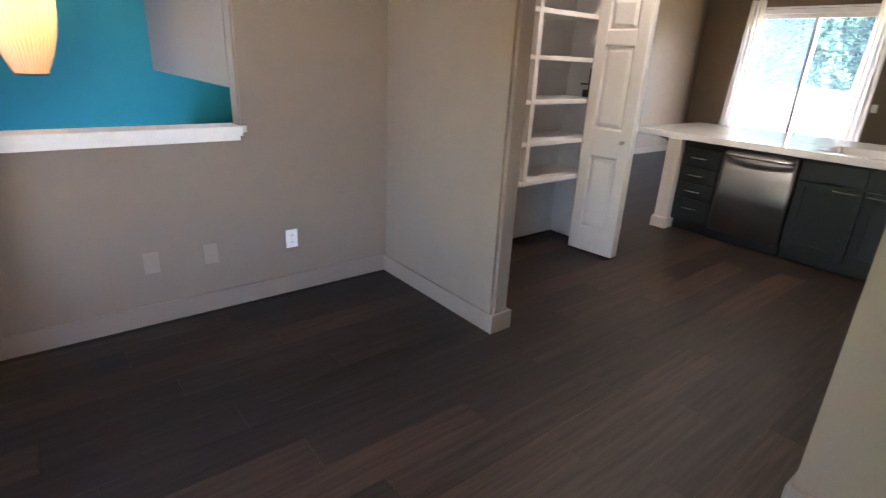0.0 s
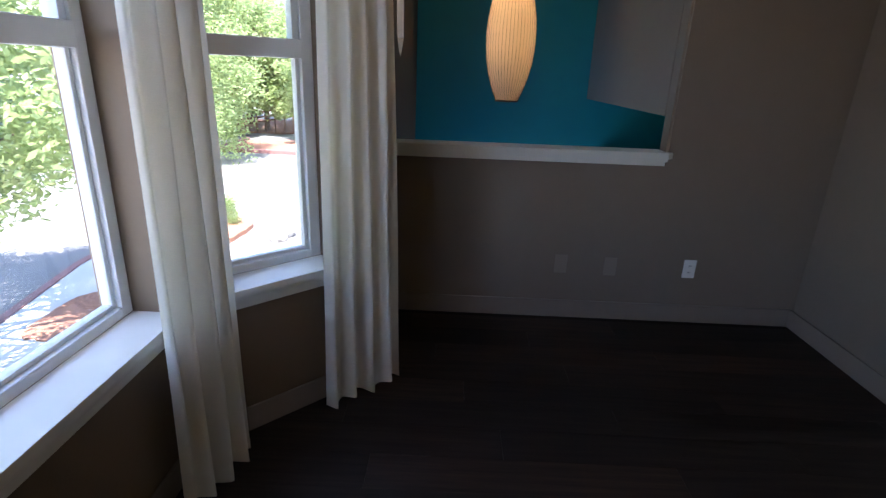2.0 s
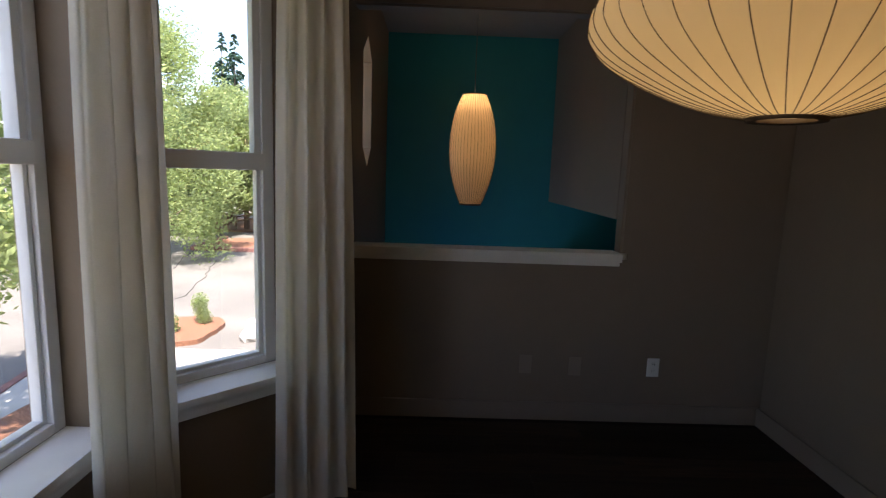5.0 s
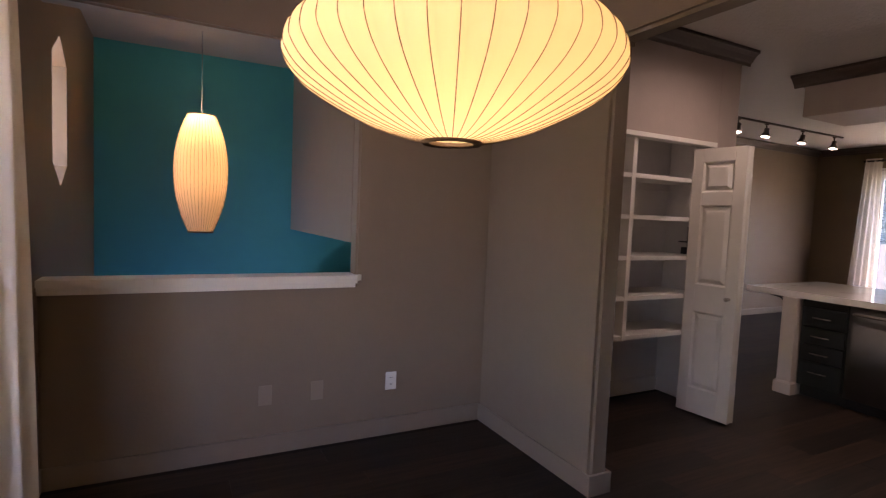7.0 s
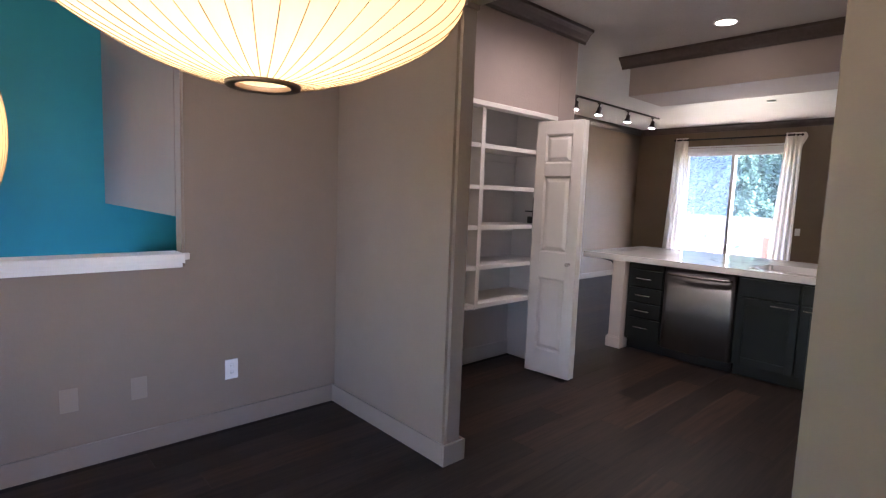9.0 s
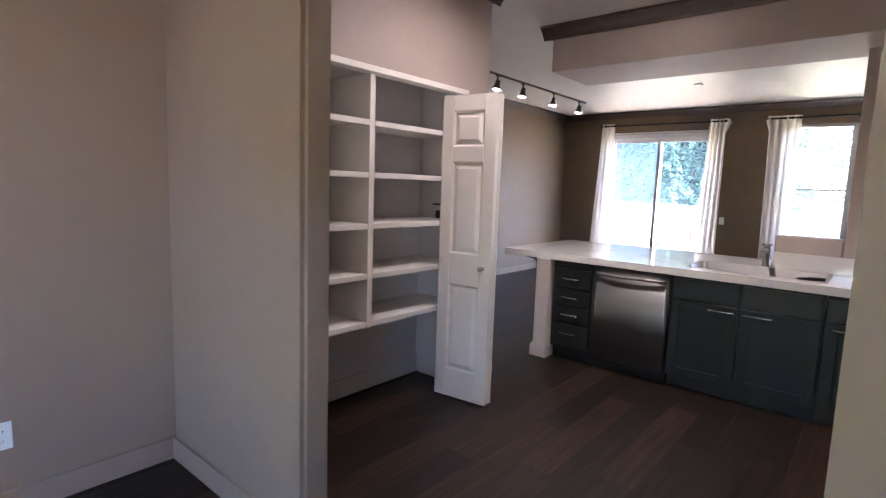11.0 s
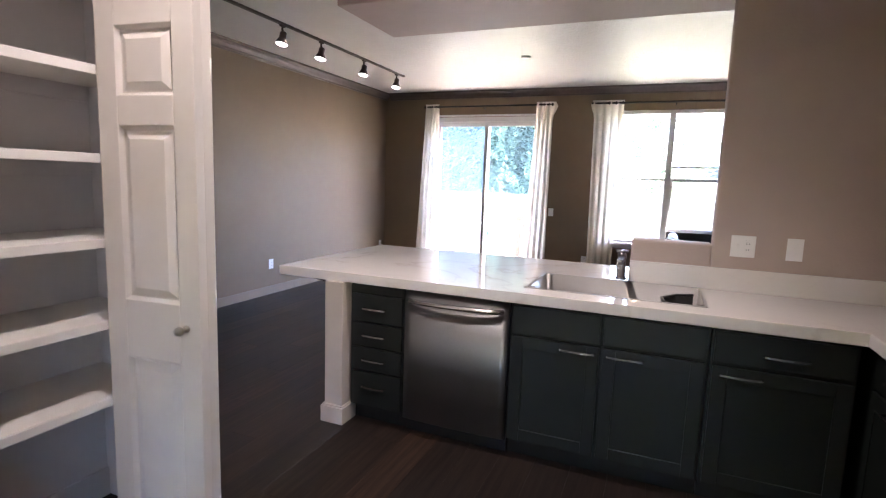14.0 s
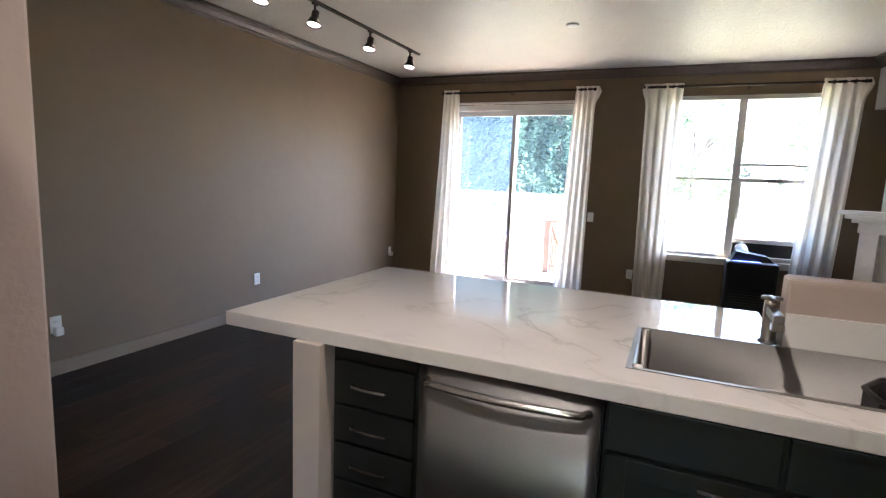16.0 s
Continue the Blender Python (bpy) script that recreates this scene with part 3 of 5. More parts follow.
structure("wall_kitchen_living", boxes((3.58, 3.70, -4.9, -2.498, 0, CEIL), bevel=0.012, segments=3), KITCHEN, "beige wall between kitchen and living room", "wall")
structure("wall_kitchen_ledge", boxes((3.58, 3.70, -2.498, -2.075, 0, 1.166), bevel=0.018, segments=3), KITCHEN, "low rounded wall beside the sink", "wall")
structure("ceiling_soffit", boxes((3.13, 3.85, -3.65, -0.325, 2.48, CEIL - 0.002), (0.13, 3.13, -3.65, -3.05, 2.48, CEIL - 0.002), bevel=0.008), KITCHEN, "beige dropped soffit over the peninsula", "ceiling")
structure("wall_fireplace_chase", prism([(8.24, -3.46), (8.24, -4.9), (6.9, -4.9), (7.55, -3.55)], 'z', 2.34, CEIL), CEILING, "white boxed chase above the fireplace", "wall")


def crown(name, runs, label):
    """Stepped crown moulding: runs of (p0, p1, inward) along the top of a wall."""
    bm = bmesh.new()
    for p0, p1, (nx, ny) in runs:
        prof = [(0, 0), (0.012, 0), (0.016, 0.02), (0.03, 0.03), (0.05, 0.06), (0.07, 0.078), (0.085, 0.085), (0.085, 0.108), (0, 0.108)]
        z0 = CEIL - 0.110
        a = [bm.verts.new((p0[0] + nx * r, p0[1] + ny * r, z0 + h)) for r, h in prof]
        b = [bm.verts.new((p1[0] + nx * r, p1[1] + ny * r, z0 + h)) for r, h in prof]
        n = len(prof)
        for k in range(n):
            bm.faces.new((a[k], a[(k + 1) % n], b[(k + 1) % n], b[k]))
        bm.faces.new(a)
        bm.faces.new(b[::-1])
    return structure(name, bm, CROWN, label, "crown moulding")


crown("trim_crown_north", [((2.07, 2.155), (8.24, 2.155), (0, -1))], "dark stepped crown moulding along the living room wall")
crown("trim_crown_east", [((8.239, 2.07), (8.239, -3.46), (-1, 0))], "dark stepped crown moulding above the windows")
crown("trim_crown_pantry", [((0.13, -0.421), (2.155, -0.421), (0, -1)), ((2.071, -0.42), (2.071, 2.07), (1, 0))], "dark stepped crown moulding above the pantry")
crown("trim_crown_soffit", [((3.129, -0.24), (3.129, -3.05), (-1, 0)), ((3.13, -0.324), (3.85, -0.324), (0, 1)), ((0.13, -3.049), (3.05, -3.049), (0, 1))], "dark stepped crown moulding round the soffit")
crown("trim_crown_chase", [((8.23, -3.459), (7.55, -3.549), (0, 1))], "dark stepped crown moulding above the fireplace")


def baseboard(name, *specs, material=BASEBOARD, label="painted baseboard"):
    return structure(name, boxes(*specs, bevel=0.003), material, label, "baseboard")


baseboard("baseboard_dining", (-2.55, -0.014, -0.014, -0.001, 0, 0.115), (-0.014, -0.001, -1.13, -0.001, 0, 0.115), (-0.014, 0.144, -1.146, -1.131, 0, 0.115), (0.131, 0.144, -1.131, -0.42, 0, 0.115))
baseboard("baseboard_partition", (-0.014, -0.001, -4.98, -2.664, 0, 0.115), (-0.014, 0.144, -2.664, -2.65, 0, 0.115), (0.131, 0.144, -3.6, -2.664, 0, 0.115))
baseboard("baseboard_front", (-2.549, -2.536, -0.80, -0.015, 0, 0.115))
baseboard("baseboard_pantry", (0.506, 1.824, -0.014, -0.001, 0, 0.13), material=PANTRY_WHITE, label="white pantry baseboard")
baseboard("baseboard_living", (2.075, 8.23, 2.142, 2.155, 0, 0.10), (8.226, 8.239, 1.30, 2.14, 0, 0.10), (8.226, 8.239, -3.6, -0.52, 0, 0.10), material=BASE_LIVING)

# sill cap of the stairwell opening
structure("trim_opening_sill", prism([(-2.549, -0.045), (-0.95, -0.045), (-0.918, -0.02), (-0.918, -0.001), (-0.951, -0.001), (-0.951, 0.13), (-2.549, 0.13)], 'z', 1.028, 1.062), TRIM, "white sill cap of the stairwell opening", "sill")
structure("trim_opening_apron", boxes((-2.549, -0.955, -0.022, -0.001, 0.985, 1.010), (-2.549, -0.945, -0.034, -0.001, 1.010, 1.028), bevel=0.003), TRIM, "white stepped moulding under the sill cap", "trim")


# ---- curtains ----
def curtain(name, p0, p1, z0, z1, folds, label, group, top=None, amp=0.026, seed=1, flare=0.0):
    """A pleated curtain between two plan points, gathered at the top between the points of top."""
    rnd = random.Random(seed)
    n, rows = folds * 14, 40
    p0, p1 = Vector(p0), Vector(p1)
    t0, t1 = (Vector(top[0]), Vector(top[1])) if top else (p0, p1)
    ph = [rnd.uniform(-0.6, 0.6) for _ in range(folds + 2)]
    am = [rnd.uniform(0.75, 1.2) for _ in range(folds + 2)]
    bm = bmesh.new()
    grid = []
    for j in range(rows + 1):
        h = j / rows
        a, b = p0.lerp(t0, h), p1.lerp(t1, h)
        nrm = Vector(((b - a).y, -(b - a).x)).normalized()
        row = []
        for i in range(n + 1):
            u = i / n
            k = u * folds
            ki = int(k) % (folds + 1)
            w = am[ki] * (1 - (k - int(k))) + am[ki + 1] * (k - int(k))
            sway = 0.25 * math.sin(3.1 * h + seed + 5 * u)
            wave = math.sin(2 * math.pi * (k + 0.10 * sway) + 0.5 * ph[ki] * (1 - h))
            off = amp * w * (0.8 + 0.4 * (1 - h)) * (wave + 0.22 * math.sin(4 * math.pi * k + 1.3 + seed)) + 0.006 * math.sin(11 * u + 7 * h)
            q = a.lerp(b, u) + nrm * off
            if flare:
                tab = max(0.0, 1 - abs(h - 0.972) / 0.055) * max(0.0, (u if flare > 0 else 1 - u) - 0.8) / 0.2
                q += (b - a).normalized() * flare * tab
            row.append(bm.verts.new((q.x, q.y, z0 + (z1 - z0) * h + (0.012 * math.sin(k * 3.3 + seed) if j == 0 else 0))))
        grid.append(row)
    for r0, r1 in zip(grid, grid[1:]):
        for i in range(n):
            bm.faces.new((r0[i], r0[i + 1], r1[i + 1], r1[i])).smooth = True
    base = thing(name, (p0.x + p1.x) / 2, (p0.y + p1.y) / 2, z0, label, "curtain", group)
    part("curtain_panel", bm, CURTAIN if group == BAYG else SHEER, base)
    return base


BAYG, LIVG = "bay curtains", "living room curtains"
curtain("curtain", (-2.685, -1.075), (-2.39, -0.80), 0.02, 2.50, 4, "cream pleated curtain at the bay window corner, drawn open", BAYG, top=((-2.655, -1.05), (-2.44, -0.82)), seed=3)
curtain("curtain", (-3.00, -1.72), (-2.92, -1.36), 0.02, 2.50, 4, "cream pleated curtain between two bay windows, drawn open", BAYG, top=((-3.02, -1.62), (-2.93, -1.38)), seed=5)
curtain("curtain", (-2.92, -3.16), (-3.00, -2.80), 0.02, 2.50, 4, "cream pleated curtain between two bay windows, drawn open", BAYG, seed=9)


def rod(name, pts, label, brackets=(), finial=True):
    base = thing(name, *pts[0], label, "curtain rod")
    part("rod", tube(pts, 0.014), BRONZE, base)
    for p in (pts[0], pts[-1]):
        part("finial", lathe([(0.001, -0.02), (0.016, -0.012), (0.018, 0.0), (0.016, 0.012), (0.001, 0.02)], 14, Matrix.Translation(p)), BRONZE, base)
    for b, w in brackets:
        part("bracket", tube([w, (w[0], w[1], b[2] - 0.03), (b[0], b[1], b[2] - 0.025), (b[0], b[1], b[2])], 0.007), BRONZE, base)
    return base


rod("curtain_rod", [(-2.44, -0.79, 2.47), (-2.92, -1.36, 2.47), (-2.99, -1.50, 2.47), (-2.99, -3.02, 2.47), (-2.92, -3.16, 2.47), (-2.44, -3.70, 2.47)], "dark bronze curtain rod following the bay", [((-2.99, -2.26, 2.47), (-3.109, -2.26, 2.47))])
for y0, y1, yb in ((1.36, -0.62, 0.41), (-1.25, -3.33, -2.30)):
    rod("curtain_rod", [(8.13, y0 + 0.03, 2.615), (8.13, y1 - 0.03, 2.615)], "dark bronze curtain rod with bracket on the wall", [((8.13, yb, 2.615), (8.239, yb, 2.615))])
curtain("curtain", (8.13, 1.50), (8.13, 1.10), 0.02, 2.655, 4, "white grommet curtain beside the sliding door", LIVG, top=((8.13, 1.37), (8.13, 1.14)), seed=12, amp=0.015, flare=0)
curtain("curtain", (8.13, -0.30), (8.13, -0.66), 0.02, 2.655, 4, "white grommet curtain beside the sliding door", LIVG, top=((8.13, -0.42), (8.13, -0.66)), seed=14, amp=0.015, flare=0.075)
curtain("curtain", (8.13, -1.28), (8.13, -1.62), 0.02, 2.655, 4, "white grommet curtain beside the window", LIVG, top=((8.13, -1.24), (8.13, -1.64)), seed=16, amp=0.015, flare=-0.05)
curtain("curtain", (8.13, -2.85), (8.13, -3.25), 0.02, 2.655, 4, "white grommet curtain beside the window", LIVG, top=((8.13, -2.97), (8.13, -3.35)), seed=18, amp=0.015, flare=0.06)

for ya, yb in ((1.36, 1.14), (-0.43, -0.65), (-1.26, -1.62), (-2.97, -3.33)):
    gset = thing("curtain_grommets", 8.13, (ya + yb) / 2, 2.6, "dark metal grommet rings on the curtain rod", "grommets")
    for k in range(5):
        y = ya + (yb - ya) * k / 4
        part("ring", lathe([(0.017, -0.003), (0.023, -0.003), (0.023, 0.003), (0.017, 0.003), (0.017, -0.003)], 18, pose(8.13, y, 2.615, 90, 0, 25 if k % 2 else -25)), BRONZE, gset)

# ---- sliding door and living room window ----
sl = tagged(place(new("door_slider"), pose(8.33, 0.385, 0)), "white vinyl sliding glass patio door", "sliding door", kind="structure")
part("door_frame", boxes((8.28, 8.40, -0.50, -0.445, 0, 2.47), (8.28, 8.40, 1.245, 1.30, 0, 2.47), (8.28, 8.40, -0.445, 1.245, 2.40, 2.47), (8.28, 8.40, -0.445, 1.245, 0, 0.04), bevel=0.004), VINYL, sl)
part("casing", boxes((8.215, 8.239, -0.52, 1.32, 2.472, 2.50), bevel=0.003), VINYL, sl)
for a, b, x in ((0.36, 1.245, 8.35), (-0.445, 0.43, 8.31)):
    sash = part("sash", boxes((x, x + 0.035, a, a + 0.055, 0.04, 2.40), (x, x + 0.035, b - 0.055, b, 0.04, 2.40), (x, x + 0.035, a + 0.055, b - 0.055, 2.33, 2.40), (x, x + 0.035, a + 0.055, b - 0.055, 0.04, 0.13), bevel=0.004), VINYL, sl)
    pn = part("pane", boxes((x + 0.014, x + 0.020, a + 0.05, b - 0.05, 0.125, 2.335)), HAZED_GLASS, sash)
    pn.visible_shadow = False
part("insect_screen", boxes((8.392, 8.394, 0.37, 1.24, 0.06, 2.38)), screen_mesh("screen", (0.13, 0.18, 0.27), 0.11), sl, "fine grey insect screen")
lw = tagged(place(new("window_living"), pose(8.33, -2.33, 0.67)), "white vinyl slider window, one half propped open", "window", kind="structure")
part("window_frame", boxes((8.28, 8.40, -3.10, -3.05, 0.67, 2.53), (8.28, 8.40, -1.59, -1.54, 0.67, 2.53), (8.28, 8.40, -3.05, -1.59, 2.48, 2.53), (8.28, 8.40, -3.05, -1.59, 0.67, 0.71), bevel=0.004), VINYL, lw)
part("mullion", boxes((8.28, 8.40, -2.315, -2.235, 0.71, 2.48), bevel=0.004), VINYL, lw)
part("meeting_rail", boxes((8.30, 8.36, -2.235, -1.59, 1.565, 1.592), bevel=0.003), VINYL, lw)
part("meeting_rail", boxes((8.30, 8.36, -3.05, -2.315, 1.74, 1.768), bevel=0.003), VINYL, lw)
part("raised_sash", boxes((8.30, 8.34, -3.05, -2.315, 0.86, 0.91), (8.30, 8.34, -3.05, -2.315, 1.555, 1.60), (8.30, 8.34, -3.05, -3.02, 0.91, 1.555), (8.30, 8.34, -2.345, -2.315, 0.91, 1.555), bevel=0.003), VINYL, lw)
part("vent_panel", boxes((8.31, 8.33, -3.05, -2.315, 0.712, 0.858)), BLACK, lw, "dark plastic vent panel under the raised sash")
for a, b, z0, z1 in ((-2.235, -1.59, 0.71, 2.48), (-3.05, -2.315, 0.91, 2.48)):
    pn = part("pane", boxes((8.345, 8.350, a, b, z0, z1)), HAZED_GLASS, lw)
    pn.visible_shadow = False
part("window_sill", boxes((8.17, 8.28, -3.13, -1.51, 0.635, 0.668), (8.205, 8.239, -3.11, -1.53, 0.59, 0.634), bevel=0.004), TRIM, lw)


# ---- pendant lamps ----
def pendant(name, x, y, profile, skin, ribs, rib_r, phase, label, cord_top, ring_r, bulb_z):
    base = thing(name, x, y, profile[0][1], label, "pendant lamp", "bubble pendant lamps")
    m = Matrix.Translation((x, y, 0))
    fine = []
    for k in range(len(profile) - 1):
        for s in range(5):
            t = s / 5
            q = [profile[max(0, min(len(profile) - 1, k + o))] for o in (-1, 0, 1, 2)]
            fine.append(tuple(0.5 * (2 * q[1][i] + (q[2][i] - q[0][i]) * t + (2 * q[0][i] - 5 * q[1][i] + 4 * q[2][i] - q[3][i]) * t * t + (3 * q[1][i] - q[0][i] - 3 * q[2][i] + q[3][i]) * t ** 3) for i in (0, 1)))
    fine.append(profile[-1])
    bm = bmesh.new()
    per = 4
    rings = []
    for r, z in fine:
        rings.append([bm.verts.new((x + r * (1 - 0.016 * math.sin(math.pi * (k % per) / per)) * math.cos(phase + 2 * math.pi * k / (ribs * per)),
                                    y + r * (1 - 0.016 * math.sin(math.pi * (k % per) / per)) * math.sin(phase + 2 * math.pi * k / (ribs * per)), z)) for k in range(ribs * per)])
    for a, b in zip(rings, rings[1:]):
        for k in range(ribs * per):
            bm.faces.new((a[k], a[(k + 1) % (ribs * per)], b[(k + 1) % (ribs * per)], b[k])).smooth = True
    shade = part("shade", bm, skin, base)
    rib0 = None
    for k in range(ribs):
        if rib0 is None:
            bmr = tube([(r + 0.0012, 0, z) for r, z in fine], rib_r, 4)
            rib0 = part("rib", bmr, RIB, base)
            rib0.matrix_parent_inverse = Matrix.Identity(4)
            rib0.matrix_basis = Matrix.Translation((0, 0, -profile[0][1])) @ Matrix.Rotation(phase, 4, 'Z')
        else:
            r2 = rib0.copy()
            scene.collection.objects.link(r2)
            r2.matrix_basis = Matrix.Translation((0, 0, -profile[0][1])) @ Matrix.Rotation(phase + 2 * math.pi * k / ribs, 4, 'Z')
    zb, zt = profile[0][1], profile[-1][1]
    part("bottom_ring", lathe([(ring_r - 0.012, zb - 0.004), (ring_r + 0.006, zb - 0.006), (ring_r + 0.008, zb + 0.006), (ring_r - 0.012, zb + 0.006), (ring_r - 0.012, zb - 0.004)], 32, m), RIB, base)
    part("top_cap", lathe([(profile[-1][0] - 0.012, zt - 0.004), (profile[-1][0] + 0.004, zt - 0.004), (profile[-1][0] + 0.004, zt + 0.004), (profile[-1][0] - 0.012, zt + 0.004), (profile[-1][0] - 0.012, zt - 0.004)], 24, m), RIB, base)
    part("light_bulb", lathe([(0.001, bulb_z - 0.05), (0.022, bulb_z - 0.042), (0.032, bulb_z - 0.015), (0.030, bulb_z + 0.01), (0.014, bulb_z + 0.05), (0.013, bulb_z + 0.07), (0.001, bulb_z + 0.07)], 18, m), BULB, base)
    part("cord", tube([(x, y, bulb_z + 0.068), (x, y, cord_top - 0.02)], 0.0032, 6), CORD, base)
    part("canopy", lathe([(0.002, cord_top - 0.03), (0.03, cord_top - 0.028), (0.055, cord_top - 0.012), (0.058, cord_top - 0.001), (0.002, cord_top - 0.001)], 24, m), PLATE, base)
    return base


pendant("pendant_lamp", -1.365, -1.99, [(0.060, 1.636), (0.12, 1.646), (0.21, 1.675), (0.30, 1.718), (0.362, 1.758), (0.394, 1.797), (0.399, 1.828), (0.384, 1.865), (0.335, 1.908), (0.255, 1.948), (0.16, 1.980), (0.06, 1.998)],
        SKIN_A, 44, 0.0010, radians(-2.4), "large saucer bubble pendant lamp with thin dark ribs, lit", DINING_CEIL, 0.066, 1.925)
pendant("pendant_lamp", -1.785, 1.11, [(0.083, 1.257), (0.118, 1.34), (0.155, 1.46), (0.176, 1.58), (0.182, 1.70), (0.176, 1.82), (0.155, 1.94), (0.122, 2.04), (0.095, 2.105)],
        SKIN_B, 44, 0.0010, 0.0, "tall barrel bubble pendant lamp with fine ribs, lit", 2.78, 0.081, 2.00)

# ---- wall plates ----
def wall_plate(name, kind, x, y, z, face, label, w=0.075, h=0.118, material=PLATE):
    """An outlet, switch or blank plate on a wall; face names the way it looks."""
    m = {'-y': pose(x, y, z), '-x': pose(x, y, z, 0, 0, -90), '+y': pose(x, y, z, 0, 0, 180)}[face]
    base = tagged(place(new(name), m), label, kind)
    inv = m

    def add(n, bm, mt, parent=base):
        bmesh.ops.transform(bm, matrix=inv, verts=bm.verts)
        return part(n, bm, mt, parent)
    plate = add("plate", boxes((-w / 2, w / 2, -0.006, -0.0005, -h / 2, h / 2), bevel=0.0025), material)
    if kind == "outlet":
        for dz in (0.021, -0.021):
            add("socket", boxes((-0.017, 0.017, -0.009, -0.0055, dz - 0.014, dz + 0.014), bevel=0.003), material)
            for dx in (-0.006, 0.006):
                add("slot", boxes((dx - 0.0012, dx + 0.0012, -0.0098, -0.0088, dz - 0.005, dz + 0.006)), BLACK)
    elif kind == "switch" and w > 0.1:
        add("toggle_seat", boxes((-0.029, -0.017, -0.0075, -0.0055, -0.013, 0.013), bevel=0.001), material)
        add("toggle", boxes((-0.0275, -0.0185, -0.017, -0.007, -0.002, 0.011), bevel=0.002), material)
        add("outlet_face", boxes((0.007, 0.039, -0.008, -0.0055, -0.034, 0.034), bevel=0.002), material)
        for dz in (0.017, -0.017):
            for dx in (0.017, 0.029):
                add("slot", boxes((dx - 0.0012, dx + 0.0012, -0.0088, -0.0078, dz - 0.005, dz + 0.005)), BLACK)
        for dx in (-0.023, 0.023):
            for dz in (-0.046, 0.046):
                add("screw", lathe([(0.0005, 0.0), (0.003, 0.0), (0.0028, 0.001), (0.0005, 0.0012)], 10, pose(dx, -0.006, dz, 90, 0, 0)), PLATE)
    elif kind == "switch":
        add("rocker", boxes((-0.016, 0.016, -0.0085, -0.0055, -0.033, 0.033), bevel=0.002), material)
        add("slider", boxes((-0.005, 0.005, -0.012, -0.008, -0.020, 0.016), bevel=0.0015), material)
    return base


wall_plate("outlet", "outlet", -0.688, 0, 0.357, '-y', "white duplex outlet on the greige wall")
wall_plate("blank_plate", "cover plate", -1.173, 0, 0.351, '-y', "painted blank cover plate on the greige wall", material=PLATE_PAINTED)
wall_plate("blank_plate", "cover plate", -1.478, 0, 0.356, '-y', "painted blank cover plate on the greige wall", material=PLATE_PAINTED)
wall_plate("light_switch", "switch", 3.58, -2.645, 1.165, '-x', "white double switch and outlet plate above the counter", w=0.118)
wall_plate("light_switch", "switch", 3.58, -2.885, 1.165, '-x', "white single switch plate above the counter")
wall_plate("light_switch", "switch", 8.24, -0.695, 1.045, '-x', "white switch plate beside the sliding door")
wall_plate("outlet", "outlet", 8.24, -1.222, 0.362, '-x', "white outlet on the brown wall with a cord plugged in")
wall_plate("outlet", "outlet", 5.40, 2.156, 0.372, '-y', "white duplex outlet on the brown wall")
for x in (8.10, 3.50):
    wall_plate("outlet", "outlet", x, 2.156, 0.36, '-y', "white outlet on the brown wall holding a plug-in")
    pg = thing("plug_in", x, 2.14, 0.32, "small white plug-in adapter in an outlet", "adapter")
    part("body", boxes((x - 0.028, x + 0.028, 2.105, 2.147, 0.285, 0.345), bevel=0.012, segments=3), PLATE, pg)
cord = thing("power_cord", 8.22, -1.26, 0.0, "thin white power cord running down to the floor", "cord")
part("cord", tube([(8.225, -1.222, 0.34), (8.20, -1.25, 0.30), (8.19, -1.32, 0.18), (8.18, -1.45, 0.06), (8.15, -1.7, 0.01), (8.05, -2.1, 0.01)], 0.004, 6), PLATE, cord)
part("plug", boxes((8.212, 8.234, -1.234, -1.210, 0.322, 0.352), bevel=0.004), PLATE, cord)

# ---- pantry ----
SHELF_Z = (1.815, 1.515, 1.215, 0.915, 0.622)
shelf_group = "pantry shelves"
for k, z in enumerate(SHELF_Z):
    front = -0.385
    for x0, x1, cut in ((0.506, 0.958, 0.0), (1.000, 1.824, 0.13)):
        ob = prism([(x0, -0.002), (x1, -0.002), (x1, front + cut), (x1 - cut * 0.9, front), (x0, front)], 'z', z - 0.022, z)
        bmesh.ops.bevel(ob, geom=ob.edges[:], offset=0.003, segments=2, affect='EDGES')
        sh = thing("shelf_board", (x0 + x1) / 2, -0.19, z - 0.022, "white painted pantry shelf board" + (" with a clipped corner" if cut else ""), "shelf", shelf_group)
        part("board", ob, TRIM, sh)
        part("front_edge", boxes((x0, x1 - cut * 0.9, front - 0.008, front - 0.001, z - 0.032, z + 0.001), bevel=0.003), TRIM, sh)
        part("back_cleat", boxes((x0 + 0.01, x1 - 0.01, -0.020, -0.003, z - 0.085, z - 0.023), bevel=0.002), PANTRY_WHITE, sh)
dv = thing("shelf_divider", 0.979, -0.2, 0.60, "white upright divider between the pantry shelves", "divider")
part("upright", boxes((0.959, 0.999, -0.395, -0.003, 0.585, 2.072), bevel=0.003), TRIM, dv)
for k, (z, w) in enumerate(((1.245, 0.06), (1.34, 0.09))):
    gd = thing("shelf_gadget", 1.79, -0.2, z, "small black gadget at the end of the pantry shelf", "gadget")
    part("body", boxes((1.765, 1.822, -0.27, -0.27 + w, z - 0.028, z + (0.03 if k == 0 else -0.015)), bevel=0.006), BLACK, gd)
    part("stem", boxes((1.80, 1.822, -0.25, -0.235, z - 0.03, z + 0.10), bevel=0.003), BLACK, gd)


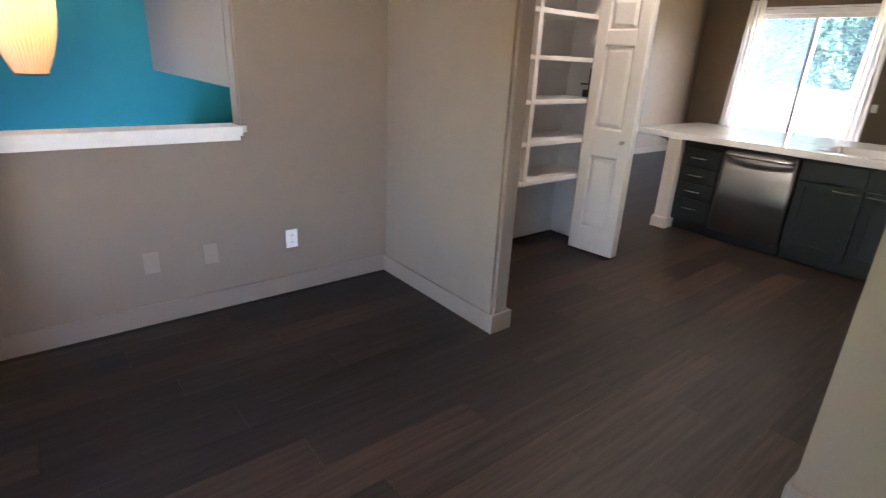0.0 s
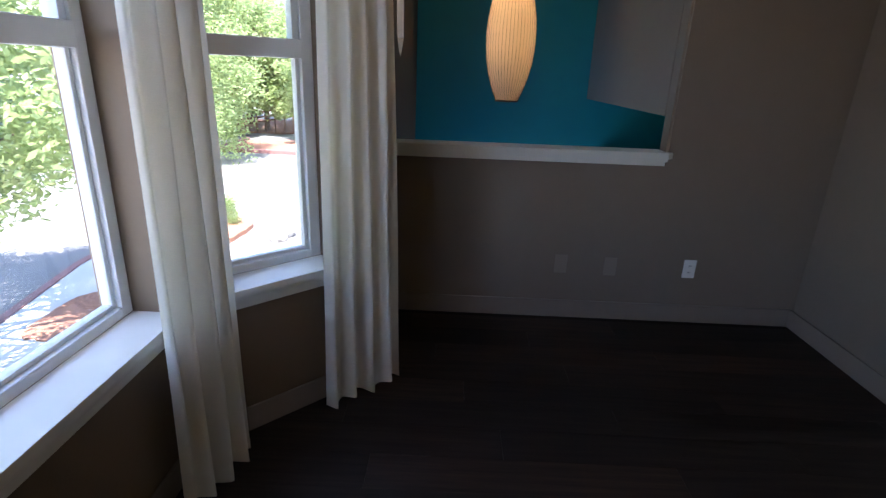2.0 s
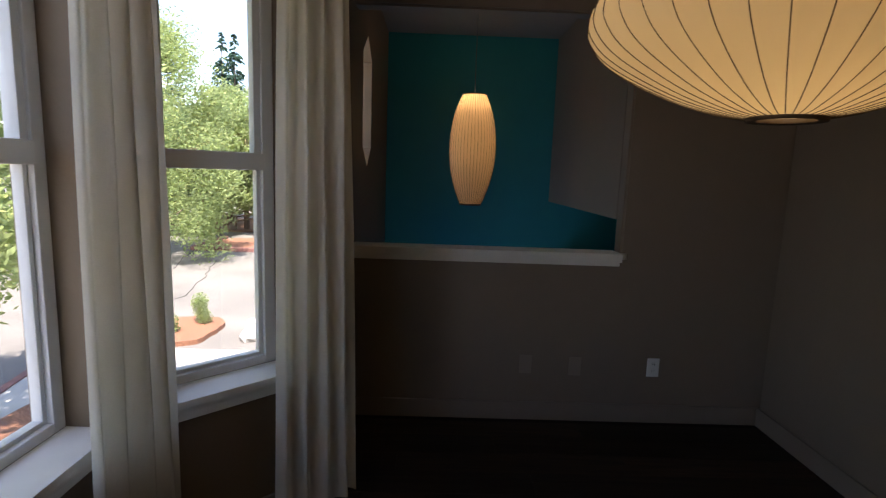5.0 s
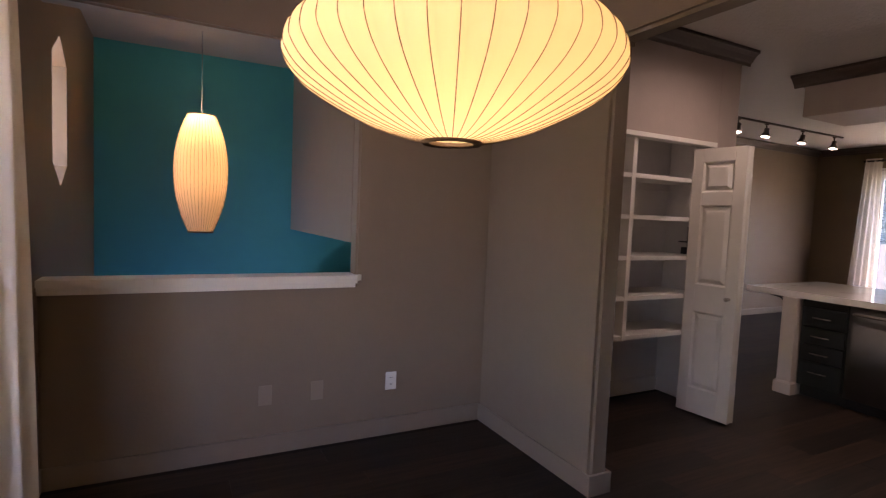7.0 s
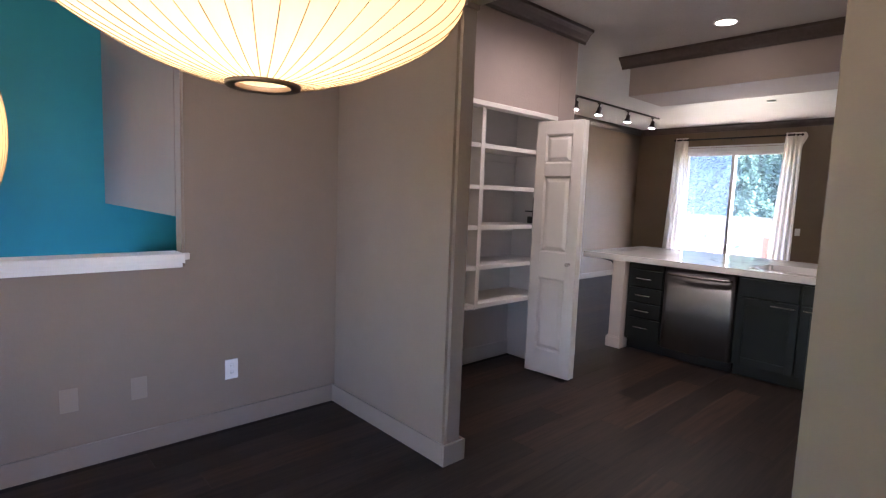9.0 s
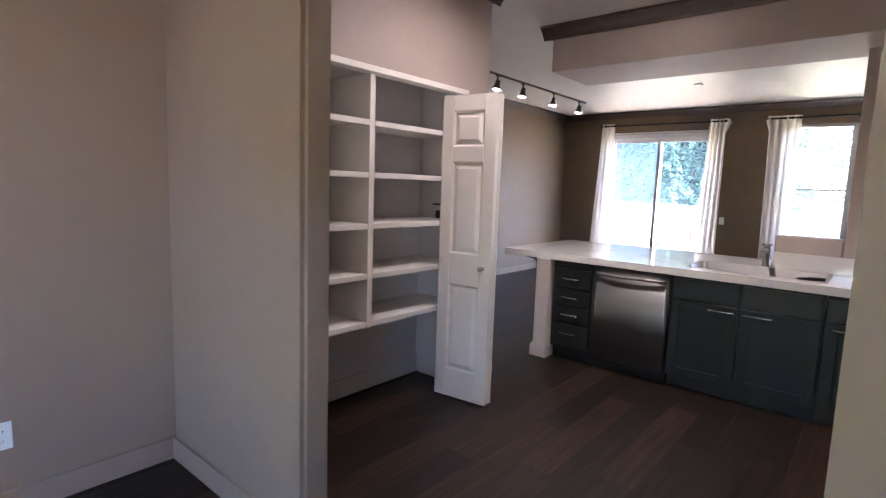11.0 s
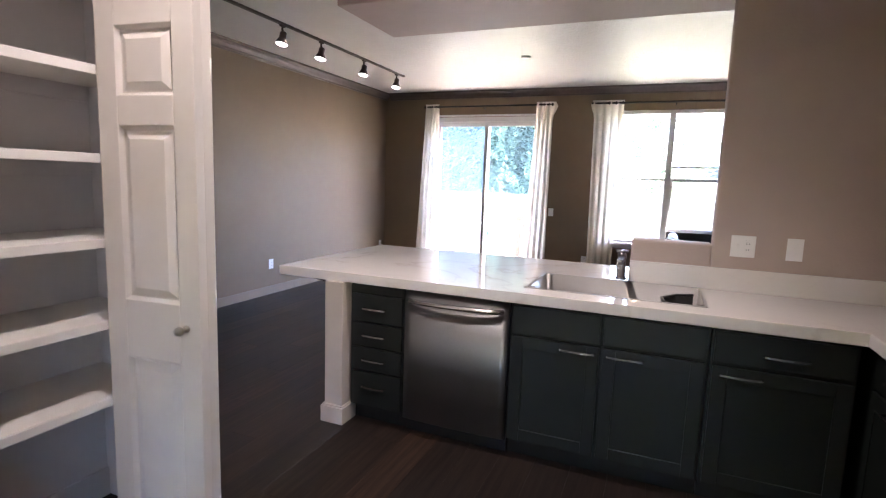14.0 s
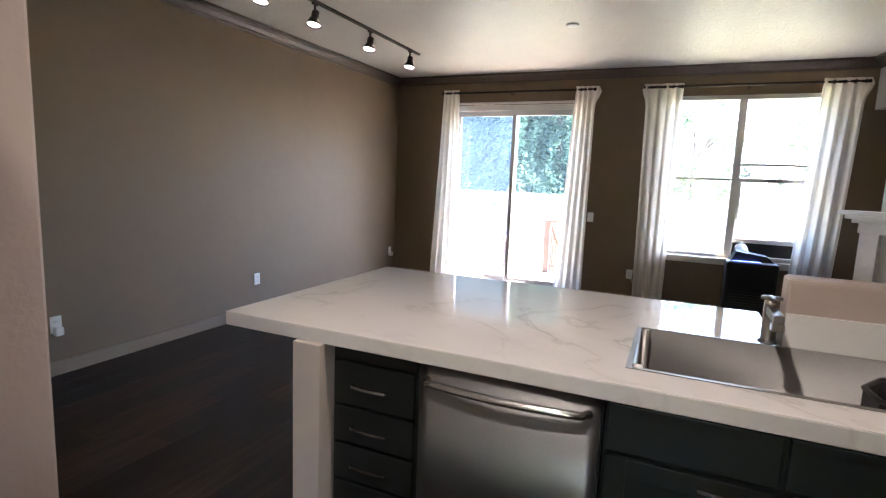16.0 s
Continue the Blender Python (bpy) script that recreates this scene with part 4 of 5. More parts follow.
def leaf(parent, name, p0, p1, flip=1):
    """One bifold leaf between two plan points with three raised panels on each side."""
    a, b = Vector(p0), Vector(p1)
    w = (b - a).length
    d = (b - a).normalized()
    n = Vector((d.y, -d.x)) * flip
    m = Matrix(((d.x, n.x, 0, a.x), (d.y, n.y, 0, a.y), (0, 0, 1, 0), (0, 0, 0, 1)))
    T = 0.038
    st = 0.085 if w > 0.3 else 0.06
    panels = ((0.21, 0.80), (1.01, 1.61), (1.71, 1.935))
    zs = [0.015] + [v for pnl in panels for v in pnl] + [2.035]
    specs = [(0, st, 0, T, 0.015, 2.035), (w - st, w, 0, T, 0.015, 2.035)]
    for z0, z1 in zip(zs[0::2], zs[1::2]):
        specs.append((st, w - st, 0, T, z0, z1))
    lf = part(name, boxes(*specs, bevel=0.0035, m=m), DOORPAINT, parent)
    for z0, z1 in panels:
        bm = bmesh.new()
        addbox(bm, st - 0.002, w - st + 0.002, 0.016, T - 0.016, z0 - 0.002, z1 + 0.002, m=m)
        for y_in, y_out in ((0.016, 0.003), (T - 0.016, T - 0.003)):
            g, c = 0.017, 0.044
            ys = 0.0005 if y_in < T / 2 else T - 0.0005
            e0 = [bm.verts.new(m @ Vector((x, ys, z))) for x, z in ((st, z0), (w - st, z0), (w - st, z1), (st, z1))]
            e1 = [bm.verts.new(m @ Vector((x, y_in + (-0.0004 if y_in < T / 2 else 0.0004), z))) for x, z in ((st + 0.011, z0 + 0.011), (w - st - 0.011, z0 + 0.011), (w - st - 0.011, z1 - 0.011), (st + 0.011, z1 - 0.011))]
            for k in range(4):
                bm.faces.new((e0[k], e0[(k + 1) % 4], e1[(k + 1) % 4], e1[k]))
            lo = [bm.verts.new(m @ Vector((x, y_in, z))) for x, z in ((st + g, z0 + g), (w - st - g, z0 + g), (w - st - g, z1 - g), (st + g, z1 - g))]
            hi = [bm.verts.new(m @ Vector((x, y_out, z))) for x, z in ((st + c, z0 + c), (w - st - c, z0 + c), (w - st - c, z1 - c), (st + c, z1 - c))]
            bm.faces.new(hi)
            for k in range(4):
                bm.faces.new((lo[k], lo[(k + 1) % 4], hi[(k + 1) % 4], hi[k]))
        part("raised_panel", bm, DOORPAINT, lf)
    return m, w, T, lf


def knob(parent, m, u, z, side, T):
    prof = [(0.001, 0.0), (0.013, 0.0), (0.013, 0.004), (0.006, 0.008), (0.006, 0.02), (0.013, 0.026), (0.017, 0.036), (0.014, 0.046), (0.001, 0.05)]
    mm = m @ (pose(u, -0.001, z, 90, 0, 0) if side < 0 else pose(u, T + 0.001, z, -90, 0, 0))
    part("knob", lathe(prof, 20, mm), NICKEL, parent, "brushed nickel knob")


bf = thing("bifold_door", 1.72, -0.60, 0.015, "white six-panel bifold pantry door folded open", "bifold door", "pantry doors")
m, w, T, lf = leaf(bf, "leaf", (1.665, -0.805), (1.622, -0.405), -1)
knob(lf, m, 0.055, 0.93, -1 if (m @ Vector((0, -1, 0))).x < m.translation.x else 1, T)
leaf(bf, "leaf", (1.705, -0.805), (1.775, -0.405), -1)
for z in (0.25, 1.02, 1.80):
    part("hinge", tube([(1.7015, -0.803, z - 0.036), (1.7015, -0.803, z + 0.036)], 0.0035, 8), TRIM, bf)
bf2 = thing("bifold_door", 0.45, -0.60, 0.015, "white six-panel bifold pantry door folded back", "bifold door", "pantry doors")
m, w, T, lf = leaf(bf2, "leaf", (0.345, -0.775), (0.555, -0.43), -1)
m2, w2, T2, lf2 = leaf(bf2, "leaf", (0.29, -0.775), (0.50, -0.43), -1)
side = 1 if (m @ Vector((0, 1, 0))).x > m.translation.x else -1
knob(lf, m, 0.30, 0.93, side, T)

# ---- peninsula ----
FX = 2.93                                   # face of the cabinet fronts
ct = thing("countertop", 3.4, -1.6, 0.86, "white quartz worktop with grey veins and thick edge", "countertop")
TOP = 0.915

part("slab", outline_slab([(2.885, -0.085), (4.15, -0.085), (4.15, -2.073), (3.578, -2.073), (3.578, -3.648), (2.36, -3.648), (2.36, -3.03), (2.885, -3.03)],
                          [(3.055, 3.545, -2.445, -1.60)], TOP - 0.055, TOP), QUARTZ, ct)
bs = thing("backsplash", 3.49, -2.8, TOP, "white quartz backsplash strip along the wall", "backsplash")
part("strip", boxes((3.562, 3.579, -3.647, -2.075, TOP, TOP + 0.125), bevel=0.003), QUARTZ, bs)
bs2 = thing("backsplash", 2.9, -3.64, TOP, "white quartz backsplash strip behind the corner", "backsplash")
part("strip", boxes((2.36, 3.561, -3.648, -3.632, TOP, TOP + 0.125), bevel=0.003), QUARTZ, bs2)

sk = thing("sink", 3.27, -2.0, 0.70, "stainless steel single-bowl sink set in the worktop", "sink")
part("rim", boxes((3.035, 3.053, -2.462, -1.583, TOP + 0.0005, TOP + 0.003), (3.546, 3.560, -2.462, -1.583, TOP + 0.0005, TOP + 0.003), (3.053, 3.546, -1.60, -1.583, TOP + 0.0005, TOP + 0.003), (3.053, 3.546, -2.462, -2.447, TOP + 0.0005, TOP + 0.003), bevel=0.001), SINK_STEEL, sk)
bm = bmesh.new()
q = addbox(bm, 3.056, 3.544, -2.444, -1.601, 0.70, TOP + 0.002)
bmesh.ops.delete(bm, geom=[f for f in bm.faces if all(v.co.z > 0.9 for v in f.verts)], context='FACES')
bmesh.ops.bevel(bm, geom=[e for e in bm.edges if not e.is_boundary], offset=0.03, segments=4, affect='EDGES')
bmesh.ops.reverse_faces(bm, faces=bm.faces[:])
for f in bm.faces:
    f.smooth = True
bowl = part("bowl", bm, SINK_STEEL, sk)
so = bowl.modifiers.new("thickness", 'SOLIDIFY')
so.thickness, so.offset = 0.002, -1
part("drain", lathe([(0.001, 0.703), (0.03, 0.703), (0.045, 0.706), (0.05, 0.701)], 24, Matrix.Translation((3.27, -2.0, 0))), CHROME, sk)
cd = thing("sink_caddy", 3.30, -2.34, 0.80, "black plastic corner caddy hanging in the sink", "caddy")
part("basket", prism([(3.12, -2.423), (3.48, -2.423), (3.44, -2.33), (3.33, -2.26), (3.22, -2.27), (3.14, -2.33)], 'z', 0.80, 0.81), BLACK, cd)
part("wall", tube([(3.12, -2.42, 0.885), (3.14, -2.33, 0.885), (3.22, -2.27, 0.885), (3.33, -2.26, 0.885), (3.44, -2.33, 0.885), (3.48, -2.42, 0.885)], 0.008), BLACK, cd)
bm = bmesh.new()
ring = [(3.12, -2.42), (3.14, -2.33), (3.22, -2.27), (3.33, -2.26), (3.44, -2.33), (3.48, -2.42)]
for (ax, ay), (bx_, by_) in zip(ring, ring[1:]):
    dx, dy = bx_ - ax, by_ - ay
    ln = math.hypot(dx, dy)
    addbox(bm, 0, ln, -0.002, 0.002, 0.80, 0.89, m=Matrix(((dx / ln, -dy / ln, 0, ax), (dy / ln, dx / ln, 0, ay), (0, 0, 1, 0), (0, 0, 0, 1))))
part("side", bm, BLACK, cd)
fc = thing("faucet", 3.575, -2.03, TOP, "brushed nickel single-handle faucet with square spout", "faucet")
part("base", lathe([(0.001, TOP + 0.007), (0.032, TOP + 0.007), (0.032, TOP + 0.014), (0.026, TOP + 0.02), (0.001, TOP + 0.02)], 24, Matrix.Translation((3.575, -2.03, 0))), FAUCET, fc)
part("body", lathe([(0.024, TOP + 0.018), (0.024, TOP + 0.15), (0.021, TOP + 0.165), (0.001, TOP + 0.168)], 24, Matrix.Translation((3.575, -2.03, 0))), FAUCET, fc)
part("spout", boxes((3.40, 3.575, -2.047, -2.013, TOP + 0.115, TOP + 0.145), (3.40, 3.44, -2.05, -2.01, TOP + 0.09, TOP + 0.116), bevel=0.006), FAUCET, fc)
part("handle", boxes((3.568, 3.582, -2.065, -1.995, TOP + 0.165, TOP + 0.18), (3.54, 3.61, -2.038, -2.022, TOP + 0.168, TOP + 0.178), bevel=0.005), FAUCET, fc)

pt = thing("end_post", 2.91, -0.50, 0, "white painted end post with base trim under the worktop", "post")
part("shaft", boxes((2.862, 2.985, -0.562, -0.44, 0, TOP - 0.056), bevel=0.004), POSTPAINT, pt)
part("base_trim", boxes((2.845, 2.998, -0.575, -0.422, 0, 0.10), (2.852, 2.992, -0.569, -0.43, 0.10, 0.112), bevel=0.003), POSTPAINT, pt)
part("end_panel", boxes((2.985, 3.58, -0.55, -0.53, 0, TOP - 0.056)), KITCHEN, pt, "beige panel behind the post")
br = thing("counter_bracket", 2.95, -0.38, 0.80, "dark curved bracket under the worktop overhang", "bracket")
part("arm", tube([(2.95, -0.44, 0.74), (2.95, -0.42, 0.80), (2.95, -0.37, 0.84), (2.95, -0.28, 0.855)], 0.007), BRONZE, br)


def bar_handle(parent, y0, y1, z, x=FX):
    """A flat arched pull: feet on the front, a bowed bar between them."""
    outline = [(x - 0.0005, y0), (x - 0.024, y0 + 0.006)] + [(x - 0.026 - 0.006 * math.sin(math.pi * k / 8), y0 + 0.012 + (y1 - y0 - 0.024) * k / 8) for k in range(9)] + [(x - 0.024, y1 - 0.006), (x - 0.0005, y1)]
    inner = [(x - 0.0005, y1 - 0.009), (x - 0.018, y1 - 0.013)] + [(x - 0.018 - 0.006 * math.sin(math.pi * k / 8), y1 - 0.016 - (y1 - y0 - 0.032) * k / 8) for k in range(9)] + [(x - 0.018, y0 + 0.013), (x - 0.0005, y0 + 0.009)]
    bm = bmesh.new()
    rows = [[bm.verts.new((px, py, z + dz)) for px, py in pts] for dz in (-0.0048, 0.0048) for pts in (outline, inner[::-1])]
    for i in range(len(outline) - 1):
        for p, q in ((0, 1), (1, 3), (3, 2), (2, 0)):
            bm.faces.new((rows[p][i], rows[p][i + 1], rows[q][i + 1], rows[q][i]))
    for i in (0, len(outline) - 1):
        bm.faces.new([rows[r][i] for r in (0, 1, 3, 2)])
    bmesh.ops.recalc_face_normals(bm, faces=bm.faces[:])
    part("handle", bm, CHROME, parent, "chrome arched bar handle")


def front(parent, name, y0, y1, z0, z1, shaker=True, x=FX):
    """A cabinet front facing -x: slab, or frame and recessed panel."""
    if not shaker:
        return part(name, boxes((x, x + 0.02, y0, y1, z0, z1), bevel=0.003), CABINET, parent)
    s = 0.06
    ob = part(name, boxes((x + 0.009, x + 0.018, y0 + s - 0.003, y1 - s + 0.003, z0 + s - 0.003, z1 - s + 0.003)), CABINET, parent)
    for ya in (y0, y1 - s):
        part("stile", boxes((x, x + 0.02, ya, ya + s, z0, z1), bevel=0.002), CABINET, ob)
    for za in (z0, z1 - s):
        part("rail", boxes((x, x + 0.02, y0 + s, y1 - s, za, za + s), bevel=0.002), CABINET, ob)
    return ob


def base_cabinet(y0, y1, label, top=TOP - 0.056):
    c = thing("base_cabinet", 3.2, (y0 + y1) / 2, 0, label, "cabinet", "peninsula cabinets")
    part("body", boxes((FX + 0.022, 3.48, y0, y1, 0.10, top)), CABINET, c)
    part("toe_kick", boxes((FX + 0.075, 3.48, y0, y1, 0, 0.099)), BLACK, c)
    return c


c = base_cabinet(-0.925, -0.565, "dark green drawer cabinet with four drawers and bar handles")
for z0, z1 in ((0.632, 0.79), (0.482, 0.618), (0.334, 0.468), (0.115, 0.32)):
    d = front(c, "drawer", -0.912, -0.578, z0, z1, shaker=False)
    bar_handle(d, -0.82, -0.66, (z0 + z1) / 2 + (0.0 if z0 > 0.2 else 0.02))
part("top_rail", boxes((FX + 0.012, FX + 0.022, -0.915, -0.575, 0.80, TOP - 0.058)), CABINET, c)

dw = thing("dishwasher", 3.2, -1.24, 0.0, "stainless steel dishwasher with bowed bar handle", "dishwasher")
part("tub", boxes((FX + 0.03, 3.48, -1.538, -0.93, 0.10, TOP - 0.057)), BLACK, dw)
door_bm = prism([(FX + 0.028, -1.534), (FX + 0.028, -0.934)] + [(FX - 0.003 - 0.010 * math.sin(math.pi * k / 16) ** 0.7, -0.934 - 0.6 * k / 16) for k in range(17)], 'z', 0.095, 0.848)
for f in door_bm.faces:
    f.smooth = len(f.verts) == 4 and abs(f.normal.z) < 0.5 and f.normal.x < -0.5
part("door", door_bm, STEEL, dw)
part("kick_plate", boxes((FX + 0.06, FX + 0.075, -1.534, -0.934, 0.0, 0.094)), BLACK, dw)
pts = [(FX - 0.012, -0.965, 0.795), (FX - 0.05, -0.985, 0.798)] + [(FX - 0.05 - 0.022 * math.sin(math.pi * k / 10), -0.985 - 0.498 * k / 10, 0.798) for k in range(1, 10)] + [(FX - 0.05, -1.483, 0.798), (FX - 0.012, -1.503, 0.795)]
part("handle", tube(pts, 0.013, 10), CHROME, dw, "bowed polished handle")

c = base_cabinet(-2.475, -1.545, "dark green sink cabinet with two doors and two false drawers", 0.68)
part("face_frame", boxes((FX + 0.022, FX + 0.045, -2.475, -1.545, 0.681, TOP - 0.056)), CABINET, c)
for y1, y0, h0, h1 in ((-1.556, -1.995, -1.98, -1.80), (-2.012, -2.462, -2.205, -2.025)):
    front(c, "drawer_front", y0, y1, 0.695, 0.838, shaker=False)
    d = front(c, "door", y0, y1, 0.112, 0.675)
    bar_handle(d, h0, h1, 0.645)
c = base_cabinet(-3.03, -2.48, "dark green cabinet with one drawer and one door")
d = front(c, "drawer", -3.018, -2.492, 0.695, 0.838, shaker=False)
bar_handle(d, -2.86, -2.68, 0.752)
d = front(c, "door", -3.018, -2.492, 0.112, 0.675)
bar_handle(d, -2.695, -2.515, 0.642)
c = thing("base_cabinet", 2.6, -3.3, 0, "dark green corner cabinet beside the range", "cabinet", "peninsula cabinets")
part("body", boxes((2.362, 3.48, -3.645, -3.09, 0.10, TOP - 0.056), (2.362, 2.94, -3.09, -3.072, 0.10, 0.112), (2.362, 2.94, -3.09, -3.072, TOP - 0.075, TOP - 0.056)), CABINET, c)
part("toe_kick", boxes((2.362, 3.48, -3.645, -3.14, 0.0, 0.099)), BLACK, c)
for name, z0, z1 in (("drawer", 0.695, 0.838), ("door", 0.114, 0.675)):
    f = part(name, boxes((2.375, 2.915, -3.089, -3.07, z0, z1), bevel=0.003), CABINET, c)
    if name == "door":
        part("panel_bead", boxes((2.435, 2.855, -3.0695, -3.066, z0 + 0.06, z0 + 0.066), (2.435, 2.855, -3.0695, -3.066, z1 - 0.066, z1 - 0.06), (2.435, 2.441, -3.0695, -3.066, z0 + 0.066, z1 - 0.066), (2.849, 2.855, -3.0695, -3.066, z0 + 0.066, z1 - 0.066)), CABINET, f)
    hz = 0.765 if name == "drawer" else 0.642
    part("handle", tube([(2.56, -3.07, hz), (2.565, -3.044, hz), (2.61, -3.040, hz), (2.68, -3.040, hz), (2.725, -3.044, hz), (2.73, -3.07, hz)], 0.006, 8), CHROME, f, "chrome arched bar handle")
part("living_side", boxes((3.58, 3.70, -2.07, -0.55, 0, TOP - 0.056)), KITCHEN, thing("peninsula_back", 3.56, -1.3, 0, "beige painted back of the peninsula facing the living room", "panel"))

# ---- range and upper cabinet ----
rg = thing("range", 1.975, -3.33, 0, "black and stainless gas range with cast iron grates", "range")
part("body", boxes((1.60, 2.35, -3.645, -3.03, 0.0, 0.90), bevel=0.004), BLACK, rg)
part("oven_door", boxes((1.605, 2.345, -3.03, -2.99, 0.18, 0.745), bevel=0.006), BLACK, rg)
part("control_panel", boxes((1.60, 2.35, -3.035, -2.985, 0.755, 0.90), bevel=0.006), STEEL, rg)
part("cooktop", boxes((1.60, 2.35, -3.64, -3.0, 0.90, 0.925), bevel=0.004), BLACK, rg)
pts = [(2.30, -2.99, 0.70), (2.285, -2.945, 0.70)] + [(2.285 - 0.62 * k / 10, -2.945 + 0.018 * math.sin(math.pi * k / 10), 0.70) for k in range(1, 10)] + [(1.665, -2.945, 0.70), (1.65, -2.99, 0.70)]
part("oven_handle", tube(pts, 0.014, 10), CHROME, rg)
for k in range(5):
    x = 2.27 - k * 0.148
    kb = part("knob", lathe([(0.001, 0.0), (0.026, 0.0), (0.026, 0.012), (0.021, 0.016), (0.019, 0.034), (0.001, 0.036)], 20, pose(x, -2.985, 0.835, -90, 0, 0)), STEEL, rg)
    part("grip", boxes((x - 0.006, x + 0.006, -2.949, -2.938, 0.812, 0.858), bevel=0.003), CHROME, kb)
for gx in (1.62, 1.865, 2.11):
    specs = [(gx, gx + 0.23, -3.60, -3.588, 0.925, 0.958), (gx, gx + 0.23, -3.05, -3.038, 0.925, 0.958), (gx, gx + 0.012, -3.60, -3.038, 0.945, 0.958), (gx + 0.218, gx + 0.23, -3.60, -3.038, 0.945, 0.958)]
    specs += [(gx + 0.012, gx + 0.218, y, y + 0.012, 0.946, 0.958) for y in (-3.49, -3.38, -3.26, -3.15)] + [(gx + 0.109, gx + 0.121, -3.59, -3.05, 0.946, 0.958)]
    part("grate", boxes(*specs, bevel=0.002, segments=1), IRON, rg)
    for y in (-3.46, -3.18):
        part("burner", lathe([(0.001, 0.94), (0.03, 0.94), (0.034, 0.934), (0.034, 0.926)], 20, Matrix.Translation((gx + 0.115, y, 0))), IRON, rg)
uc = thing("wall_cabinet", 2.8, -3.48, 1.37, "white wall cabinet with crown top beside the range", "cabinet")
part("body", boxes((2.37, 3.22, -3.648, -3.345, 1.37, 2.28), bevel=0.003), TRIM, uc)
for x0, x1 in ((2.38, 2.79), (2.80, 3.21)):
    d = part("door", boxes((x0, x1, -3.345, -3.325, 1.38, 1.44), (x0, x1, -3.345, -3.325, 2.21, 2.27), (x0, x0 + 0.06, -3.345, -3.325, 1.44, 2.21), (x1 - 0.06, x1, -3.345, -3.325, 1.44, 2.21), bevel=0.002), TRIM, uc)
    part("panel", boxes((x0 + 0.055, x1 - 0.055, -3.344, -3.335, 1.435, 2.215)), TRIM, d)
part("crown", boxes((2.36, 3.235, -3.648, -3.31, 2.28, 2.33), bevel=0.01), TRIM, uc)
hd = thing("wall_cabinet", 1.95, -3.48, 1.75, "white wall cabinet above the range", "cabinet")
part("body", boxes((1.58, 2.365, -3.648, -3.345, 1.75, 2.28), bevel=0.003), TRIM, hd)
part("crown", boxes((1.57, 2.358, -3.648, -3.31, 2.28, 2.33), bevel=0.01), TRIM, hd)

# ---- ceiling fixtures ----
for _x, _y, _e, _a in DOWNLIGHTS:
    dl = thing("downlight", _x, _y, 2.85, "recessed ceiling downlight with white trim, lit", "downlight", "kitchen downlights")
    part("trim_ring", lathe([(0.075, CEIL - 0.001), (0.092, CEIL - 0.002), (0.094, CEIL - 0.009), (0.072, CEIL - 0.010)], 32, Matrix.Translation((_x, _y, 0))), PLATE, dl)
    part("lens", lathe([(0.001, CEIL - 0.006), (0.074, CEIL - 0.006)], 32, Matrix.Translation((_x, _y, 0))), DOWNLIGHT, dl)
sm = thing("ceiling_sprinkler", 6.25, -0.70, 2.84, "small white round sprinkler cover on the ceiling", "sprinkler")
part("cover", lathe([(0.001, CEIL - 0.016), (0.05, CEIL - 0.016), (0.055, CEIL - 0.010), (0.055, CEIL - 0.001)], 28, Matrix.Translation((6.25, -0.70, 0))), PLATE, sm)
tr = thing("track_light", 5.5, 1.15, 2.83, "dark bronze track light with four spot heads, lit", "track light")
part("rail", boxes((3.62, 6.90, 1.133, 1.167, CEIL - 0.022, CEIL - 0.001), bevel=0.002), TRACK, tr)
for x in LAMPS_X:
    base_z = CEIL - 0.022
    hd = part("spot_head", lathe([(0.001, 0.058), (0.026, 0.056), (0.031, 0.05), (0.031, 0.005), (0.044, -0.022), (0.060, -0.052), (0.061, -0.066), (0.056, -0.066), (0.044, -0.03), (0.001, -0.02)], 24, pose(x, 1.15, base_z - 0.115, 0, 14, 0)), TRACK, tr)
    part("stem", tube([(x, 1.15, base_z), (x, 1.15, base_z - 0.055)], 0.010), TRACK, hd)
    part("adapter", boxes((x - 0.03, x + 0.03, 1.138, 1.162, base_z - 0.018, base_z), bevel=0.003), TRACK, hd)
    part("bulb", lathe([(0.001, -0.070), (0.03, -0.067), (0.052, -0.058), (0.053, -0.050)], 24, pose(x, 1.15, base_z - 0.115, 0, 14, 0)), DOWNLIGHT, hd)

# ---- living room ----
ac = thing("portable_air_conditioner", 7.95, -2.5, 0, "black portable air conditioner with exhaust hose to the window", "air conditioner")
bm = boxes((7.78, 8.12, -2.74, -2.24, 0.03, 0.70), bevel=0.05, segments=4)
part("body", bm, BLACK, ac)
part("top_hood", prism([(-2.70, 0.695), (-2.28, 0.695), (-2.33, 0.80), (-2.63, 0.76)], 'x', 7.86, 8.08), BLACK, ac)
part("grille", boxes(*[(7.772, 7.780, -2.70, -2.28, 0.12 + 0.03 * k, 0.132 + 0.03 * k) for k in range(9)]), IRON, ac)
part("light_strip", boxes((7.80, 7.815, -2.56, -2.30, 0.702, 0.708)), BLUE_LED, ac, "blue light strip")
for y in (-2.70, -2.28):
    part("caster", boxes((7.82, 7.86, y - 0.015, y + 0.015, 0.0, 0.04), bevel=0.006), IRON, ac)
hose = [(8.05, -2.42, 0.74), (8.10, -2.41, 0.79), (8.17, -2.40, 0.80), (8.25, -2.40, 0.79), (8.308, -2.40, 0.785)]
part("exhaust_hose", tube([Vector(hose[0]).lerp(Vector(hose[-1]), t / 24) + Vector((0, 0, 0.03 * math.sin(math.pi * t / 24))) for t in range(25)], [0.062 if k % 2 else 0.056 for k in range(25)], 20), STEEL, ac)

